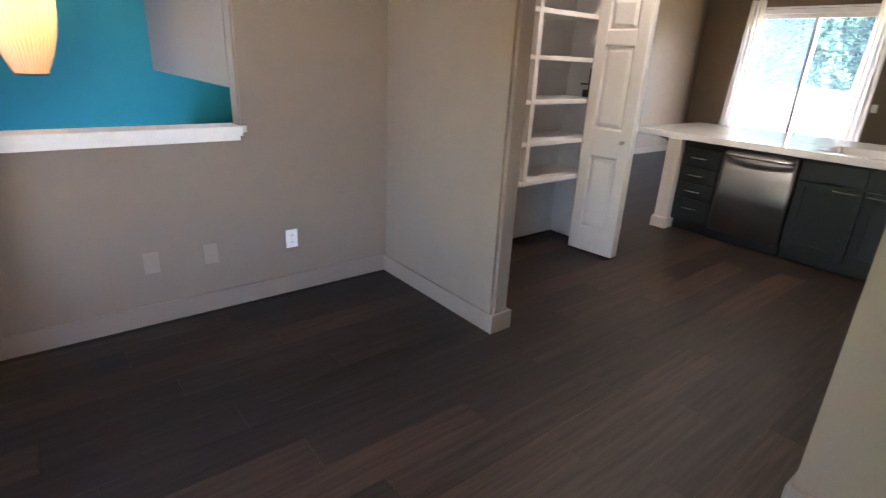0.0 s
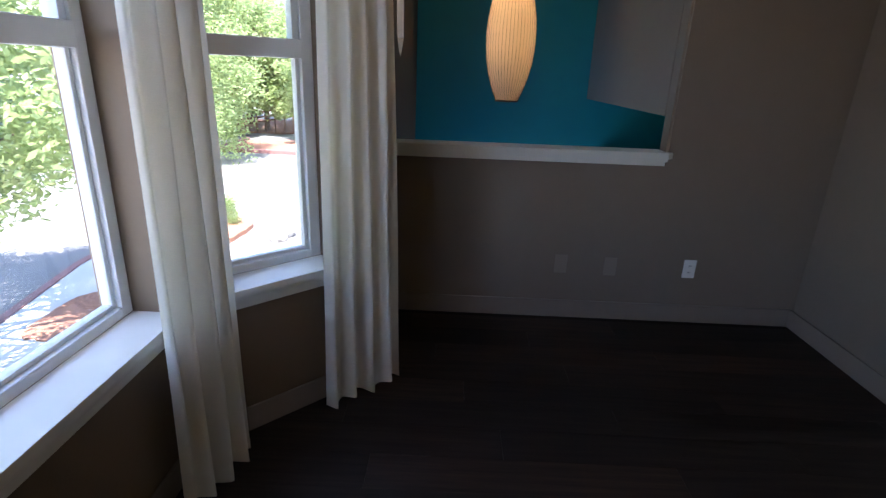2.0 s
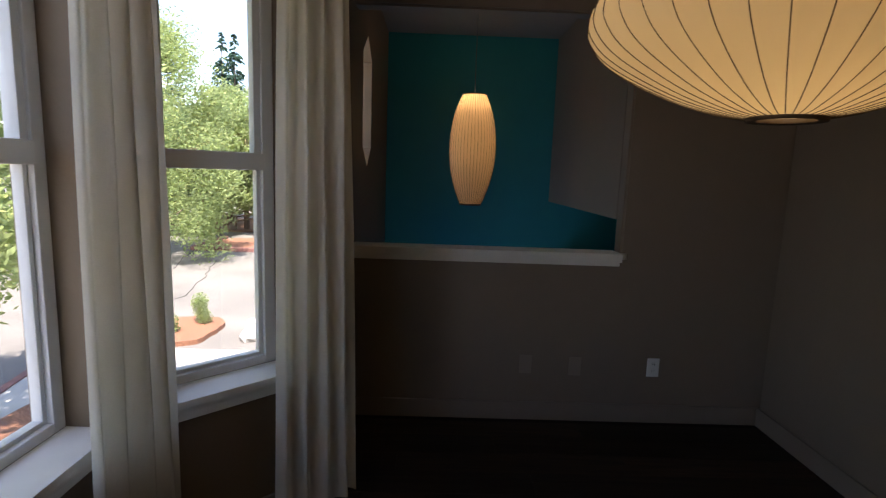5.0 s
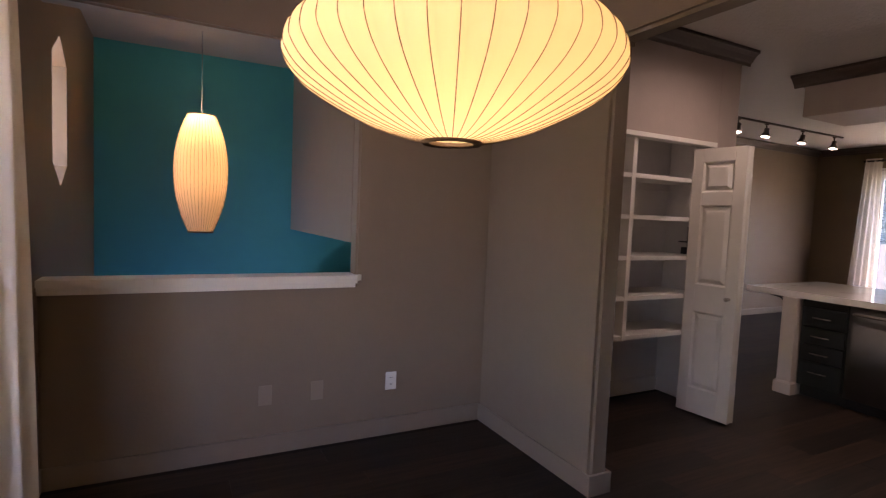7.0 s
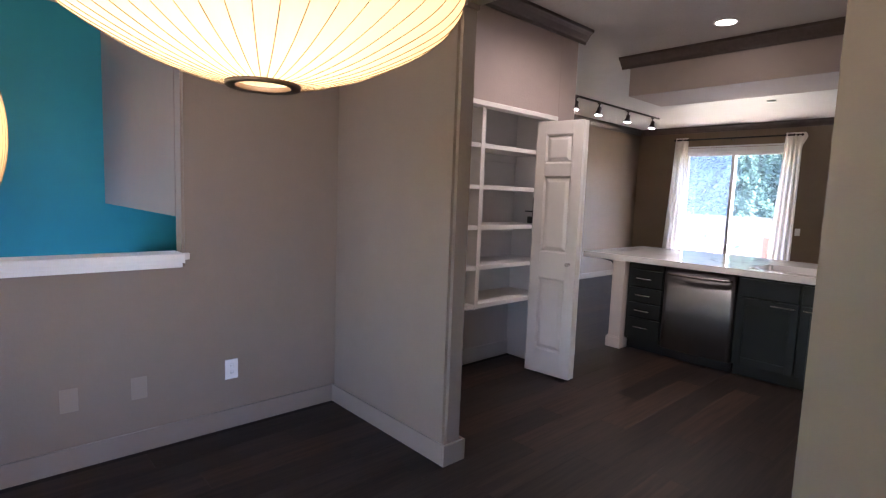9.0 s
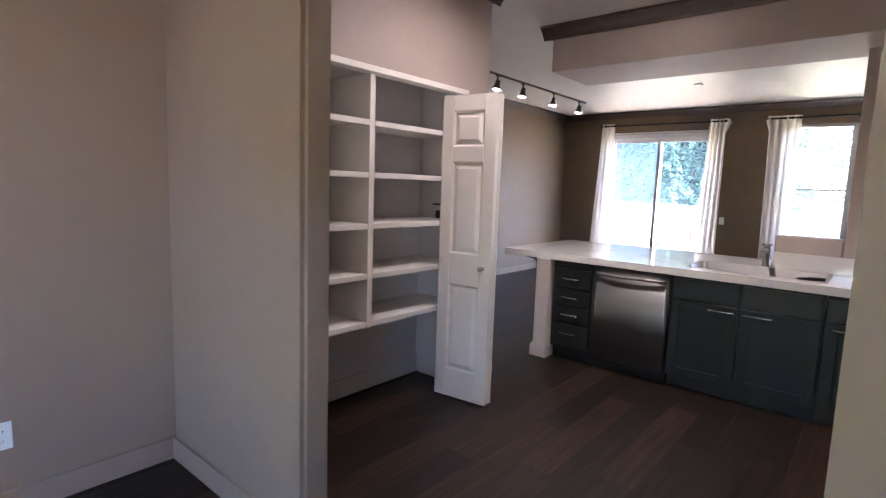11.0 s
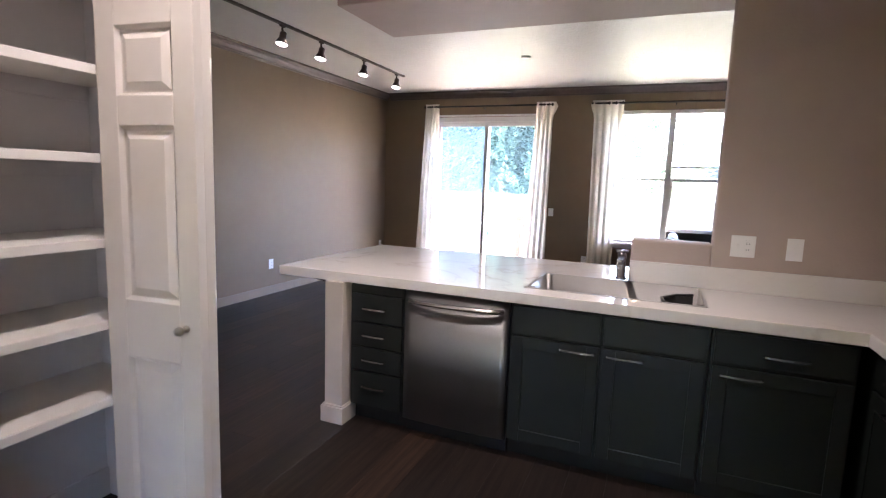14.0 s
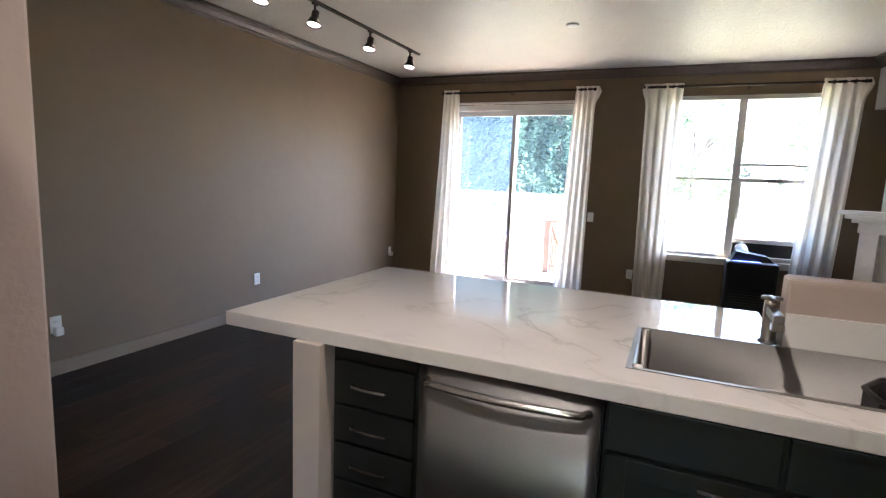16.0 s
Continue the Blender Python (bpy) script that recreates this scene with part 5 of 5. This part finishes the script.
fp = thing("fireplace", 7.7, -4.0, 0, "white painted corner fireplace surround with stepped mantel", "fireplace")
mfp = pose(8.0, -3.42, 0, 0, 0, 225)
part("surround", boxes((0.0, 1.6, 0.02, 0.10, 0.0, 1.18), m=mfp, bevel=0.004), TRIM, fp)
part("pilaster", boxes((0.02, 0.20, -0.03, 0.02, 0.0, 1.10), m=mfp, bevel=0.006), TRIM, fp)
part("frieze", boxes((0.0, 1.6, -0.035, 0.02, 1.08, 1.18), m=mfp, bevel=0.004), TRIM, fp)
part("mantel", boxes((-0.05, 1.65, -0.07, 0.1, 1.18, 1.22), (-0.09, 1.69, -0.12, 0.1, 1.22, 1.26), (-0.13, 1.73, -0.17, 0.1, 1.26, 1.305), m=mfp, bevel=0.008), TRIM, fp)
part("firebox", boxes((0.45, 1.25, -0.005, 0.018, 0.1, 0.85), m=mfp), BLACK, fp)
fpw = thing("fireplace_wall", 7.9, -4.2, 1.3, "white upright panel above the fireplace mantel", "panel")
part("panel", boxes((0.15, 1.6, 0.03, 0.10, 1.306, 2.34), m=mfp), TRIM, fpw)

# ---- outdoors ----
GROUND_Z = -3.0
ASPHALT = mat("asphalt", (0.155, 0.143, 0.130), 0.9, grain=0.12, grain_scale=60, stain=0.18, stain_scale=0.5, bump=0.3, bump_scale=80)
CONCRETE = mat("concrete", (0.36, 0.34, 0.315), 0.9, grain=0.08, grain_scale=40, stain=0.1, stain_scale=0.8)
MULCH = mat("bark_mulch", (0.20, 0.09, 0.052), 0.95, grain=0.5, grain_scale=25, bump=0.8, bump_scale=30)
RED_KERB = mat("red_kerb", (0.17, 0.075, 0.065), 0.8, grain=0.15, grain_scale=20)
LEAF = foliage("leaves_bright", (0.18, 0.23, 0.10), (0.50, 0.57, 0.25), 0.5)
LEAF_MID = foliage("leaves_mid", (0.09, 0.14, 0.075), (0.2, 0.3, 0.14), 0.35)
LEAF_DARK = foliage("leaves_conifer", (0.050, 0.096, 0.072), (0.09, 0.16, 0.11), 0.35)
BARK = mat("bark", (0.12, 0.085, 0.06), 0.9, grain=0.3, grain_scale=20, bump=0.6, bump_scale=30)
LAWN = mat("lawn", (0.18, 0.172, 0.105), 0.95, grain=0.2, grain_scale=10, stain=0.2, stain_scale=0.7)
DECKWOOD = mat("deck_wood", (0.32, 0.26, 0.20), 0.7, grain=0.15, grain_scale=12, random=0.12)
CEDAR = mat("cedar", (0.13, 0.066, 0.038), 0.75, grain=0.2, grain_scale=12, random=0.12)
FENCE = mat("fence_wood", (0.17, 0.13, 0.10), 0.85, grain=0.2, grain_scale=10, random=0.15)
SIDING = mat("house_siding", (0.55, 0.56, 0.55), 0.7, grain=0.05, grain_scale=5)
ROOFING = mat("roof_shingle", (0.10, 0.11, 0.14), 0.9, grain=0.2, grain_scale=12)

structure("ground", boxes((-600, 8.0, -600, 600, GROUND_Z - 0.5, GROUND_Z)), ASPHALT, "sunlit grey asphalt lot reaching into the distance", "ground")
structure("ground_yard", boxes((8.0, 600, -600, 600, -1.2, -0.75)), LAWN, "dry sunlit back yard lawn", "ground")
KERB = [(-8.0, -9.0), (-8.85, 2.5), (-9.75, 4.7), (-10.3, 7.5), (-10.4, 9.0)]
structure("pavement_walk", prism([(-2.75, -9.0), (-2.75, 9.0)] + KERB[::-1], 'z', GROUND_Z, GROUND_Z + 0.10), CONCRETE, "pale sunlit concrete walk beside the house", "pavement")


def bed_outline(x0, x1, y0, y1, rnd):
    """Uneven rounded outline of a planting bed."""
    pts = []
    for k in range(36):
        a = 2 * math.pi * k / 36
        c, q = math.cos(a), math.sin(a)
        r = (abs(c) ** 3.2 + abs(q) ** 3.2) ** (-1 / 3.2) * rnd.uniform(0.93, 1.03)
        pts.append(((x0 + x1) / 2 + (x1 - x0) / 2 * r * c, (y0 + y1) / 2 + (y1 - y0) / 2 * r * q))
    return pts


BED_RND = random.Random(4)
for nm, span in {"planting_bed_1": (-9.25, -8.0, 4.2, 6.3), "planting_bed_2": (-9.6, -7.8, 9.3, 11.7), "planting_bed_3": (-14.5, -9.2, 24.2, 28.5), "planting_bed_4": (-26, -10, 32, 40)}.items():
    structure(nm, prism(bed_outline(*span, BED_RND), 'z', GROUND_Z, GROUND_Z + 0.125), MULCH, "red bark mulch planting bed", "planting bed")
for nm, pts in {"trim_crack_1": [(-14.9, 25.4), (-14.0, 21.6), (-12.9, 18.2), (-12.6, 15.8)], "trim_crack_2": [(-12.3, 21.2), (-11.2, 17.6), (-10.5, 14.4), (-11.6, 11.6)]}.items():
    line = []
    for (xa, ya), (xb, yb) in zip(pts, pts[1:]):
        line += [(xa + (xb - xa) * k / 6 + BED_RND.uniform(-0.07, 0.07), ya + (yb - ya) * k / 6, GROUND_Z - 0.012) for k in range(6)]
    structure(nm, tube(line, 0.024, 5), UNDERLAY, "dark sealed crack in the asphalt", "crack")
structure("kerb_red", prism([(x - 0.003, y) for x, y in KERB] + [(x - 0.17, y) for x, y in KERB[::-1]], 'z', GROUND_Z, GROUND_Z + 0.125), RED_KERB, "red painted kerb", "kerb")
structure("kerb_far", boxes((-14.7, -9.0, 23.9, 24.19, GROUND_Z, GROUND_Z + 0.2), (-14.8, -14.52, 24.19, 28.5, GROUND_Z, GROUND_Z + 0.2), (-9.19, -8.95, 24.19, 28.5, GROUND_Z, GROUND_Z + 0.2), bevel=0.03), RED_KERB, "red painted kerb round a planting bed", "kerb")


def leaf_cloud(clumps, size, per, rnd, flat=1.0):
    """Many small leaves gathered in clumps."""
    verts, faces = [], []
    for cx, cy, cz, r in clumps:
        for _ in range(per):
            a, b, q = rnd.uniform(0, 2 * math.pi), rnd.uniform(-1, 1), rnd.random() ** 0.45
            s = math.sqrt(1 - b * b)
            x, y, z = cx + r * q * s * math.cos(a), cy + r * q * s * math.sin(a), cz + r * q * b * flat
            u = Vector((rnd.gauss(0, 1), rnd.gauss(0, 1), rnd.gauss(0, 0.6))).normalized()
            v = u.cross(Vector((rnd.gauss(0, 1), rnd.gauss(0, 1), rnd.gauss(0, 1)))).normalized()
            L, W = size * rnd.uniform(0.6, 1.3), size * rnd.uniform(0.3, 0.5)
            k = len(verts)
            c = Vector((x, y, z))
            verts += [c - u * L, c + v * W, c + u * L, c - v * W]
            faces.append((k, k + 1, k + 2, k + 3))
    me = bpy.data.meshes.new("crown")
    me.from_pydata([tuple(v) for v in verts], [], faces)
    return me


def tree(x, y, z, h, spread, label, rnd, size=0.07, clumps=60, per=150, low=0.3, material=LEAF, clump=(0.18, 0.34)):
    base = thing("tree", x, y, z, label, "tree", "trees in front of the house")
    lean = rnd.uniform(-0.3, 0.3)
    part("trunk", tube([(x, y, z), (x + lean * 0.3, y, z + h * 0.3), (x + lean, y + 0.1, z + h * 0.85)], [0.02 * h + 0.03, 0.014 * h + 0.02, 0.01], 10), BARK, base)
    cl = []
    for k in range(clumps):
        t = rnd.uniform(low, 1.0)
        rr = spread * (math.sin(math.pi * (0.18 + 0.8 * (t - low) / (1 - low))) ** 0.7) * rnd.uniform(0.45, 1.0)
        a = rnd.uniform(0, 2 * math.pi)
        c = (x + rr * math.cos(a), y + rr * math.sin(a), z + h * t)
        cl.append((*c, spread * rnd.uniform(*clump)))
        if k % 6 == 0:
            part("limb", tube([(x + lean * t * 0.8, y, z + h * max(0.2, t - 0.2)), (x + rr * 0.5 * math.cos(a), y + rr * 0.5 * math.sin(a), z + h * (t - 0.06)), c], [0.05, 0.03, 0.01], 6), BARK, base)
    me = leaf_cloud(cl, size, per, rnd)
    me.materials.append(material)
    ob = new("crown", me)
    ob.parent = base
    ob.matrix_parent_inverse = base.matrix_basis.inverted()
    return base


def conifer(x, y, z, h, spread, label, rnd, tiers=40, per=34, size=0.12):
    """A fir: tiers of drooping boughs, each a spray of small flat twigs."""
    base = thing("conifer", x, y, z, label, "tree", "conifers")
    part("trunk", tube([(x, y, z), (x, y, z + h * 0.97)], [0.012 * h + 0.05, 0.02], 8), BARK, base)
    verts, faces = [], []
    for k in range(tiers):
        t = min(0.985, 0.06 + 0.94 * (k + rnd.uniform(-0.5, 0.5)) / tiers)
        n = max(5, int(15 * (1 - t)) + 4)
        for j in range(n):
            a = 2 * math.pi * (j + rnd.uniform(-0.4, 0.4)) / n
            t = min(0.99, max(0.04, t + rnd.gauss(0, 0.6) / tiers))
            reach = (spread * (1 - t) ** 0.85 + 0.18) * rnd.uniform(0.7, 1.15)
            dx, dy = math.cos(a), math.sin(a)
            for i in range(per):
                q = rnd.random() ** 0.6
                side = rnd.gauss(0, 0.16) * reach * (1.1 - q)
                px, py = x + dx * reach * q - dy * side, y + dy * reach * q + dx * side
                pz = z + h * t - 0.34 * reach * q * q + 0.10 * reach * math.sin(math.pi * q) + rnd.gauss(0, 0.05 * reach)
                L, W = size * rnd.uniform(0.8, 1.8) * (0.6 + 0.4 * reach / spread), size * rnd.uniform(0.35, 0.6)
                u = Vector((dx + rnd.gauss(0, 0.45), dy + rnd.gauss(0, 0.45), -0.35 + rnd.gauss(0, 0.3))).normalized()
                v = u.cross(Vector((rnd.gauss(0, 0.5), rnd.gauss(0, 0.5), 1))).normalized()
                c = Vector((px, py, pz))
                m0 = len(verts)
                verts += [c - u * L, c + v * W, c + u * L, c - v * W]
                faces.append((m0, m0 + 1, m0 + 2, m0 + 3))
    me = bpy.data.meshes.new("crown")
    me.from_pydata([tuple(v) for v in verts], [], faces)
    me.materials.append(LEAF_DARK)
    ob = new("crown", me)
    ob.parent = base
    ob.matrix_parent_inverse = base.matrix_basis.inverted()
    return base


RND = random.Random(11)
tree(-9.3, 2.3, GROUND_Z, 9.0, 3.7, "broad bright green maple close to the bay window", RND, size=0.072, clumps=200, per=300, low=0.31, clump=(0.13, 0.23))
tree(-10.5, -2.4, GROUND_Z, 8.8, 2.8, "broad bright green maple beside the lot", RND, size=0.08, clumps=80, per=190, low=0.26)
tree(-9.2, 26.0, GROUND_Z, 9.5, 2.6, "slender bright green maple in a mulch bed", RND, size=0.11, clumps=60, per=150, low=0.25)
tree(-14.6, 20.6, GROUND_Z, 10.5, 3.6, "broad bright green maple overhanging the lot", RND, size=0.09, clumps=150, per=240, low=0.06)
for x, y, h, s in ((-16.6, 29.5, 7.5, 2.6), (-12.4, 31.0, 7.0, 2.2), (-20.5, 28.5, 8.0, 3.0), (-15, 33, 8.5, 3.4), (-19, 32, 8.0, 3.2), (-23, 30, 9, 3.6), (-12, 37, 8.5, 3.4), (-27, 33, 10, 4.0), (-18, 38, 10, 4.2), (-31, 27, 10, 4.0), (-34, 20, 10, 4.4), (-35, 12, 11, 4.4), (-36, 3, 10, 4.2), (-30, -9, 10, 4)):
    tree(x, y, GROUND_Z, h, s, "bright green leafy tree across the lot", RND, size=0.16, clumps=80, per=130, low=0.2)
for x, y, h in ((-25, 58, 19), (-31, 55, 17), (-19, 60, 18), (-38, 52, 18), (-13, 62, 17), (-45, 44, 18), (-28, 62, 20)):
    conifer(x, y, GROUND_Z, h, 3.6, "tall dark green conifer beyond the lot", RND, tiers=34, per=20, size=0.24)
for x, y, n in ((-8.78, 10.2, 2), (-8.42, 11.05, 4)):
    sb = thing("shrub", x, y, GROUND_Z + 0.1, "small yellow-green shrub in red mulch", "shrub", "shrubs")
    me = leaf_cloud([(x + RND.uniform(-0.09, 0.09), y + RND.uniform(-0.09, 0.09), GROUND_Z + 0.27 + 0.17 * k, 0.23) for k in range(n)], 0.035, 420, RND)
    me.materials.append(LEAF)
    ob = new("foliage", me)
    ob.parent = sb
    ob.matrix_parent_inverse = sb.matrix_basis.inverted()
for k in range(7):
    x, y, r = -6.6 + RND.uniform(-0.5, 0.5), 10.4 + RND.uniform(-1.0, 1.0), RND.uniform(0.12, 0.3)
    rk = thing("rock", x, y, GROUND_Z, "pale grey rock beside the planting bed", "rock", "rocks")
    bm = bmesh.new()
    bmesh.ops.create_icosphere(bm, subdivisions=2, radius=r, matrix=Matrix.Translation((x, y, GROUND_Z + r * 0.5)))
    for v in bm.verts:
        v.co += Vector((RND.uniform(-1, 1), RND.uniform(-1, 1), RND.uniform(-1, 1))) * r * 0.13
    part("stone", bm, CONCRETE, rk)
rl = thing("ramp_railing", -17, 34.0, GROUND_Z, "reddish wooden stair railing beyond the planting bed", "railing")
for k in range(9):
    part("post", boxes((-17 + 0.6 * k, -16.92 + 0.6 * k, 31.5, 31.58, GROUND_Z + 0.1, GROUND_Z + 1.0 + 0.12 * k)), CEDAR, rl)
for dz in (0.4, 0.7, 1.0):
    part("rail", tube([(-17, 31.54, GROUND_Z + dz), (-12.1, 31.54, GROUND_Z + dz + 0.98)], 0.06, 6), CEDAR, rl)

# back deck, railing, fence and trees
DX, RAIL_Z = 10.15, 0.80
dk = tagged(place(new("deck"), pose(9.3, 0, -0.1)), "sunlit pale wooden deck outside the sliding door", "deck", kind="structure")
part("frame", boxes((8.43, DX, -1.2, 3.2, -0.9, -0.085)), DECKWOOD, dk)
me0 = None
for k in range(20):
    if me0 is None:
        ob = part("deck_board", boxes((8.43, DX, 0, 0.205, -0.08, -0.05), bevel=0.004), DECKWOOD, dk)
        me0 = ob.data
    else:
        ob = new("deck_board", me0)
        ob.parent = dk
    ob.matrix_parent_inverse = dk.matrix_basis.inverted()
    ob.matrix_basis = pose(0, -1.2 + k * 0.22, 0)
for k in range(3):
    part("deck_step", boxes((DX + 0.002 + 0.28 * k, DX + 0.28 * (k + 1), 0.30, 1.20, -0.75, -0.235 - 0.17 * k), bevel=0.006), DECKWOOD, dk)


def deck_railing(y_post, y_end, label):
    """Railing along the deck's edge from the head of the steps, with a sloping rail down the steps."""
    rail = thing("deck_railing", DX - 0.06, y_post, -0.05, label, "railing", "deck railings")
    lo, hi = min(y_post, y_end), max(y_post, y_end)
    x = DX - 0.06
    for y in (y_post, y_end):
        part("post", boxes((x - 0.045, x + 0.045, y - 0.045, y + 0.045, -0.05, RAIL_Z - 0.002), bevel=0.004), CEDAR, rail)
    part("top_rail", boxes((x - 0.07, x + 0.07, lo - 0.06, hi + 0.06, RAIL_Z, RAIL_Z + 0.038), bevel=0.004), CEDAR, rail)
    part("bottom_rail", boxes((x - 0.03, x + 0.03, lo + 0.046, hi - 0.046, 0.05, 0.09), bevel=0.003), CEDAR, rail)
    first = None
    for k in range(1, int((hi - lo) / 0.13)):
        if first is None:
            ob = part("baluster", boxes((-0.018, 0.018, -0.018, 0.018, 0.091, RAIL_Z - 0.001)), CEDAR, rail)
            first = ob.data
        else:
            ob = new("baluster", first)
            ob.parent = rail
            ob.matrix_parent_inverse = rail.matrix_basis.inverted()
        ob.matrix_basis = pose(x, lo + 0.13 * k, 0)
    part("stair_rail", boxes((0, 1.25, y_post - 0.05, y_post + 0.05, -0.02, 0.02), bevel=0.004, m=pose(x + 0.05, 0, RAIL_Z, 0, 31, 0)), CEDAR, rail)
    part("stair_post", boxes((x + 1.0, x + 1.08, y_post - 0.04, y_post + 0.04, -0.75, RAIL_Z - 0.62), bevel=0.004), CEDAR, rail)
    for k in range(1, 7):
        part("stair_baluster", boxes((x + 0.05 + 0.135 * k, x + 0.082 + 0.135 * k, y_post - 0.016, y_post + 0.016, -0.24 - 0.08 * k, RAIL_Z - 0.04 - 0.081 * k)), CEDAR, rail)


deck_railing(0.25, -1.15, "reddish wooden deck railing with slim balusters by the steps")
deck_railing(1.25, 1.62, "reddish wooden deck railing with slim balusters facing the yard")
fn = thing("fence", 19.5, 0, -0.75, "weathered brown board fence at the end of the yard", "fence")
fb = None
for k in range(130):
    if fb is None:
        ob = part("fence_board", boxes((19.5, 19.525, 0, 0.14, -0.75, 1.05), bevel=0.003), FENCE, fn)
        fb = ob.data
    else:
        ob = new("fence_board", fb)
        ob.parent = fn
        ob.matrix_parent_inverse = fn.matrix_basis.inverted()
    ob.matrix_basis = pose(0, -10 + 0.15 * k, RND.uniform(-0.02, 0.02))
for z in (-0.3, 0.6):
    part("fence_rail", boxes((19.53, 19.57, -10, 9.5, z, z + 0.09)), FENCE, fn)
for x, y, h, s in ((23, 2.9, 12, 3.0), (24.5, 6.4, 13, 3.2), (27, 4.4, 14, 3.6), (30, 10, 15, 4), (28, 13.5, 14, 4), (21.8, 4.6, 9, 2.6), (36, 3, 15, 4.0), (34, 6, 16, 4.5), (35, 16, 16, 4.5), (34, 20, 16, 4.5), (33, 12, 15, 4.5)):
    conifer(x, y, -0.75, h, s, "dense dark conifer behind the back fence", RND, tiers=54, per=84, size=0.088)
tree(25, -2.2, -0.75, 6.4, 2.3, "leafy green tree behind the back fence", RND, size=0.10, clumps=46, per=130, low=0.3, material=LEAF_MID)
tree(40, -9, -0.75, 7, 2.6, "leafy green tree far behind the back fence", RND, size=0.14, clumps=35, per=90, material=LEAF_MID)
for x, y in ((18.6, 0.6), (18.8, 1.4)):
    sb = thing("shrub", x, y, -0.75, "bright green shrub in front of the fence", "shrub", "shrubs")
    me = leaf_cloud([(x + RND.uniform(-0.3, 0.3), y + RND.uniform(-0.3, 0.3), -0.4 + 0.3 * k, 0.45) for k in range(4)], 0.08, 120, RND)
    me.materials.append(LEAF)
    ob = new("foliage", me)
    ob.parent = sb
    ob.matrix_parent_inverse = sb.matrix_basis.inverted()
hs = thing("neighbour_house", 40, -7, -0.75, "pale grey neighbouring house with gabled blue-grey roof", "house")
part("wall", boxes((38, 46, -6.4, -3.6, -0.75, 4.45)), SIDING, hs)
part("roof", prism([(37.5, 4.45), (46.5, 4.45), (42, 6.0)], 'y', -6.8, -3.3), ROOFING, hs)
for y in (-5.6,):
    wn = part("window", boxes((37.96, 37.995, y, y + 1.0, 2.2, 3.0)), BLACK, hs)
    part("frame", boxes((37.93, 37.96, y - 0.06, y + 1.06, 2.14, 2.2), (37.93, 37.96, y - 0.06, y + 1.06, 3.0, 3.06), (37.93, 37.96, y - 0.06, y, 2.2, 3.0), (37.93, 37.96, y + 1.0, y + 1.06, 2.2, 3.0)), VINYL, wn)

# house exterior below the windows closes the dining room from outside
structure("wall_exterior_front", boxes((-3.2, -2.72, -3.7, -0.85, GROUND_Z, -0.12), (-2.7, -2.6, -5.1, 2.2, GROUND_Z, -2.7)), SIDING, "pale siding below the bay", "wall")

# ---- floor ----
fl = structure("floor", boxes((-3.35, 8.43, -5.0, -0.002, -0.12, -0.006), (2.07, 8.43, -0.002, 2.30, -0.12, -0.006)), UNDERLAY, "dark plank floor through all the rooms", "floor")
PW, PL = 0.184, 1.22
variants = []
for k in range(3):
    ob = part("plank", boxes((0.0002, PL - 0.0002, 0.0002, PW - 0.0002, -0.006, 0.0), bevel=0.0005, segments=1), FLOORING, fl)
    variants.append(ob.data)
    bpy.data.objects.remove(ob)
cut_cache = {}
count = 0
rows_n = int(math.ceil((2.16 + 5.0) / PW))
for r in range(rows_n):
    y = 2.156 - PW * (r + 1)
    xa, xb = (2.075, 8.42) if y + PW > 0.01 else (-3.30, 8.42)
    x = xa - ((r * 0.437) % 1.0) * PL
    while x < xb:
        x0, x1 = max(x, xa), min(x + PL, xb)
        if x1 - x0 > 0.05:
            if x1 - x0 > PL - 0.001:
                ob = new("plank", variants[r % 3])
                ob.parent = fl
                ob.matrix_basis = pose(x0, y, 0)
            else:
                ob = part("plank", boxes((x0 + 0.0002, x1 - 0.0002, y + 0.0002, y + PW - 0.0002, -0.006, 0.0), bevel=0.0005, segments=1), FLOORING, fl)
            count += 1
        x += PL
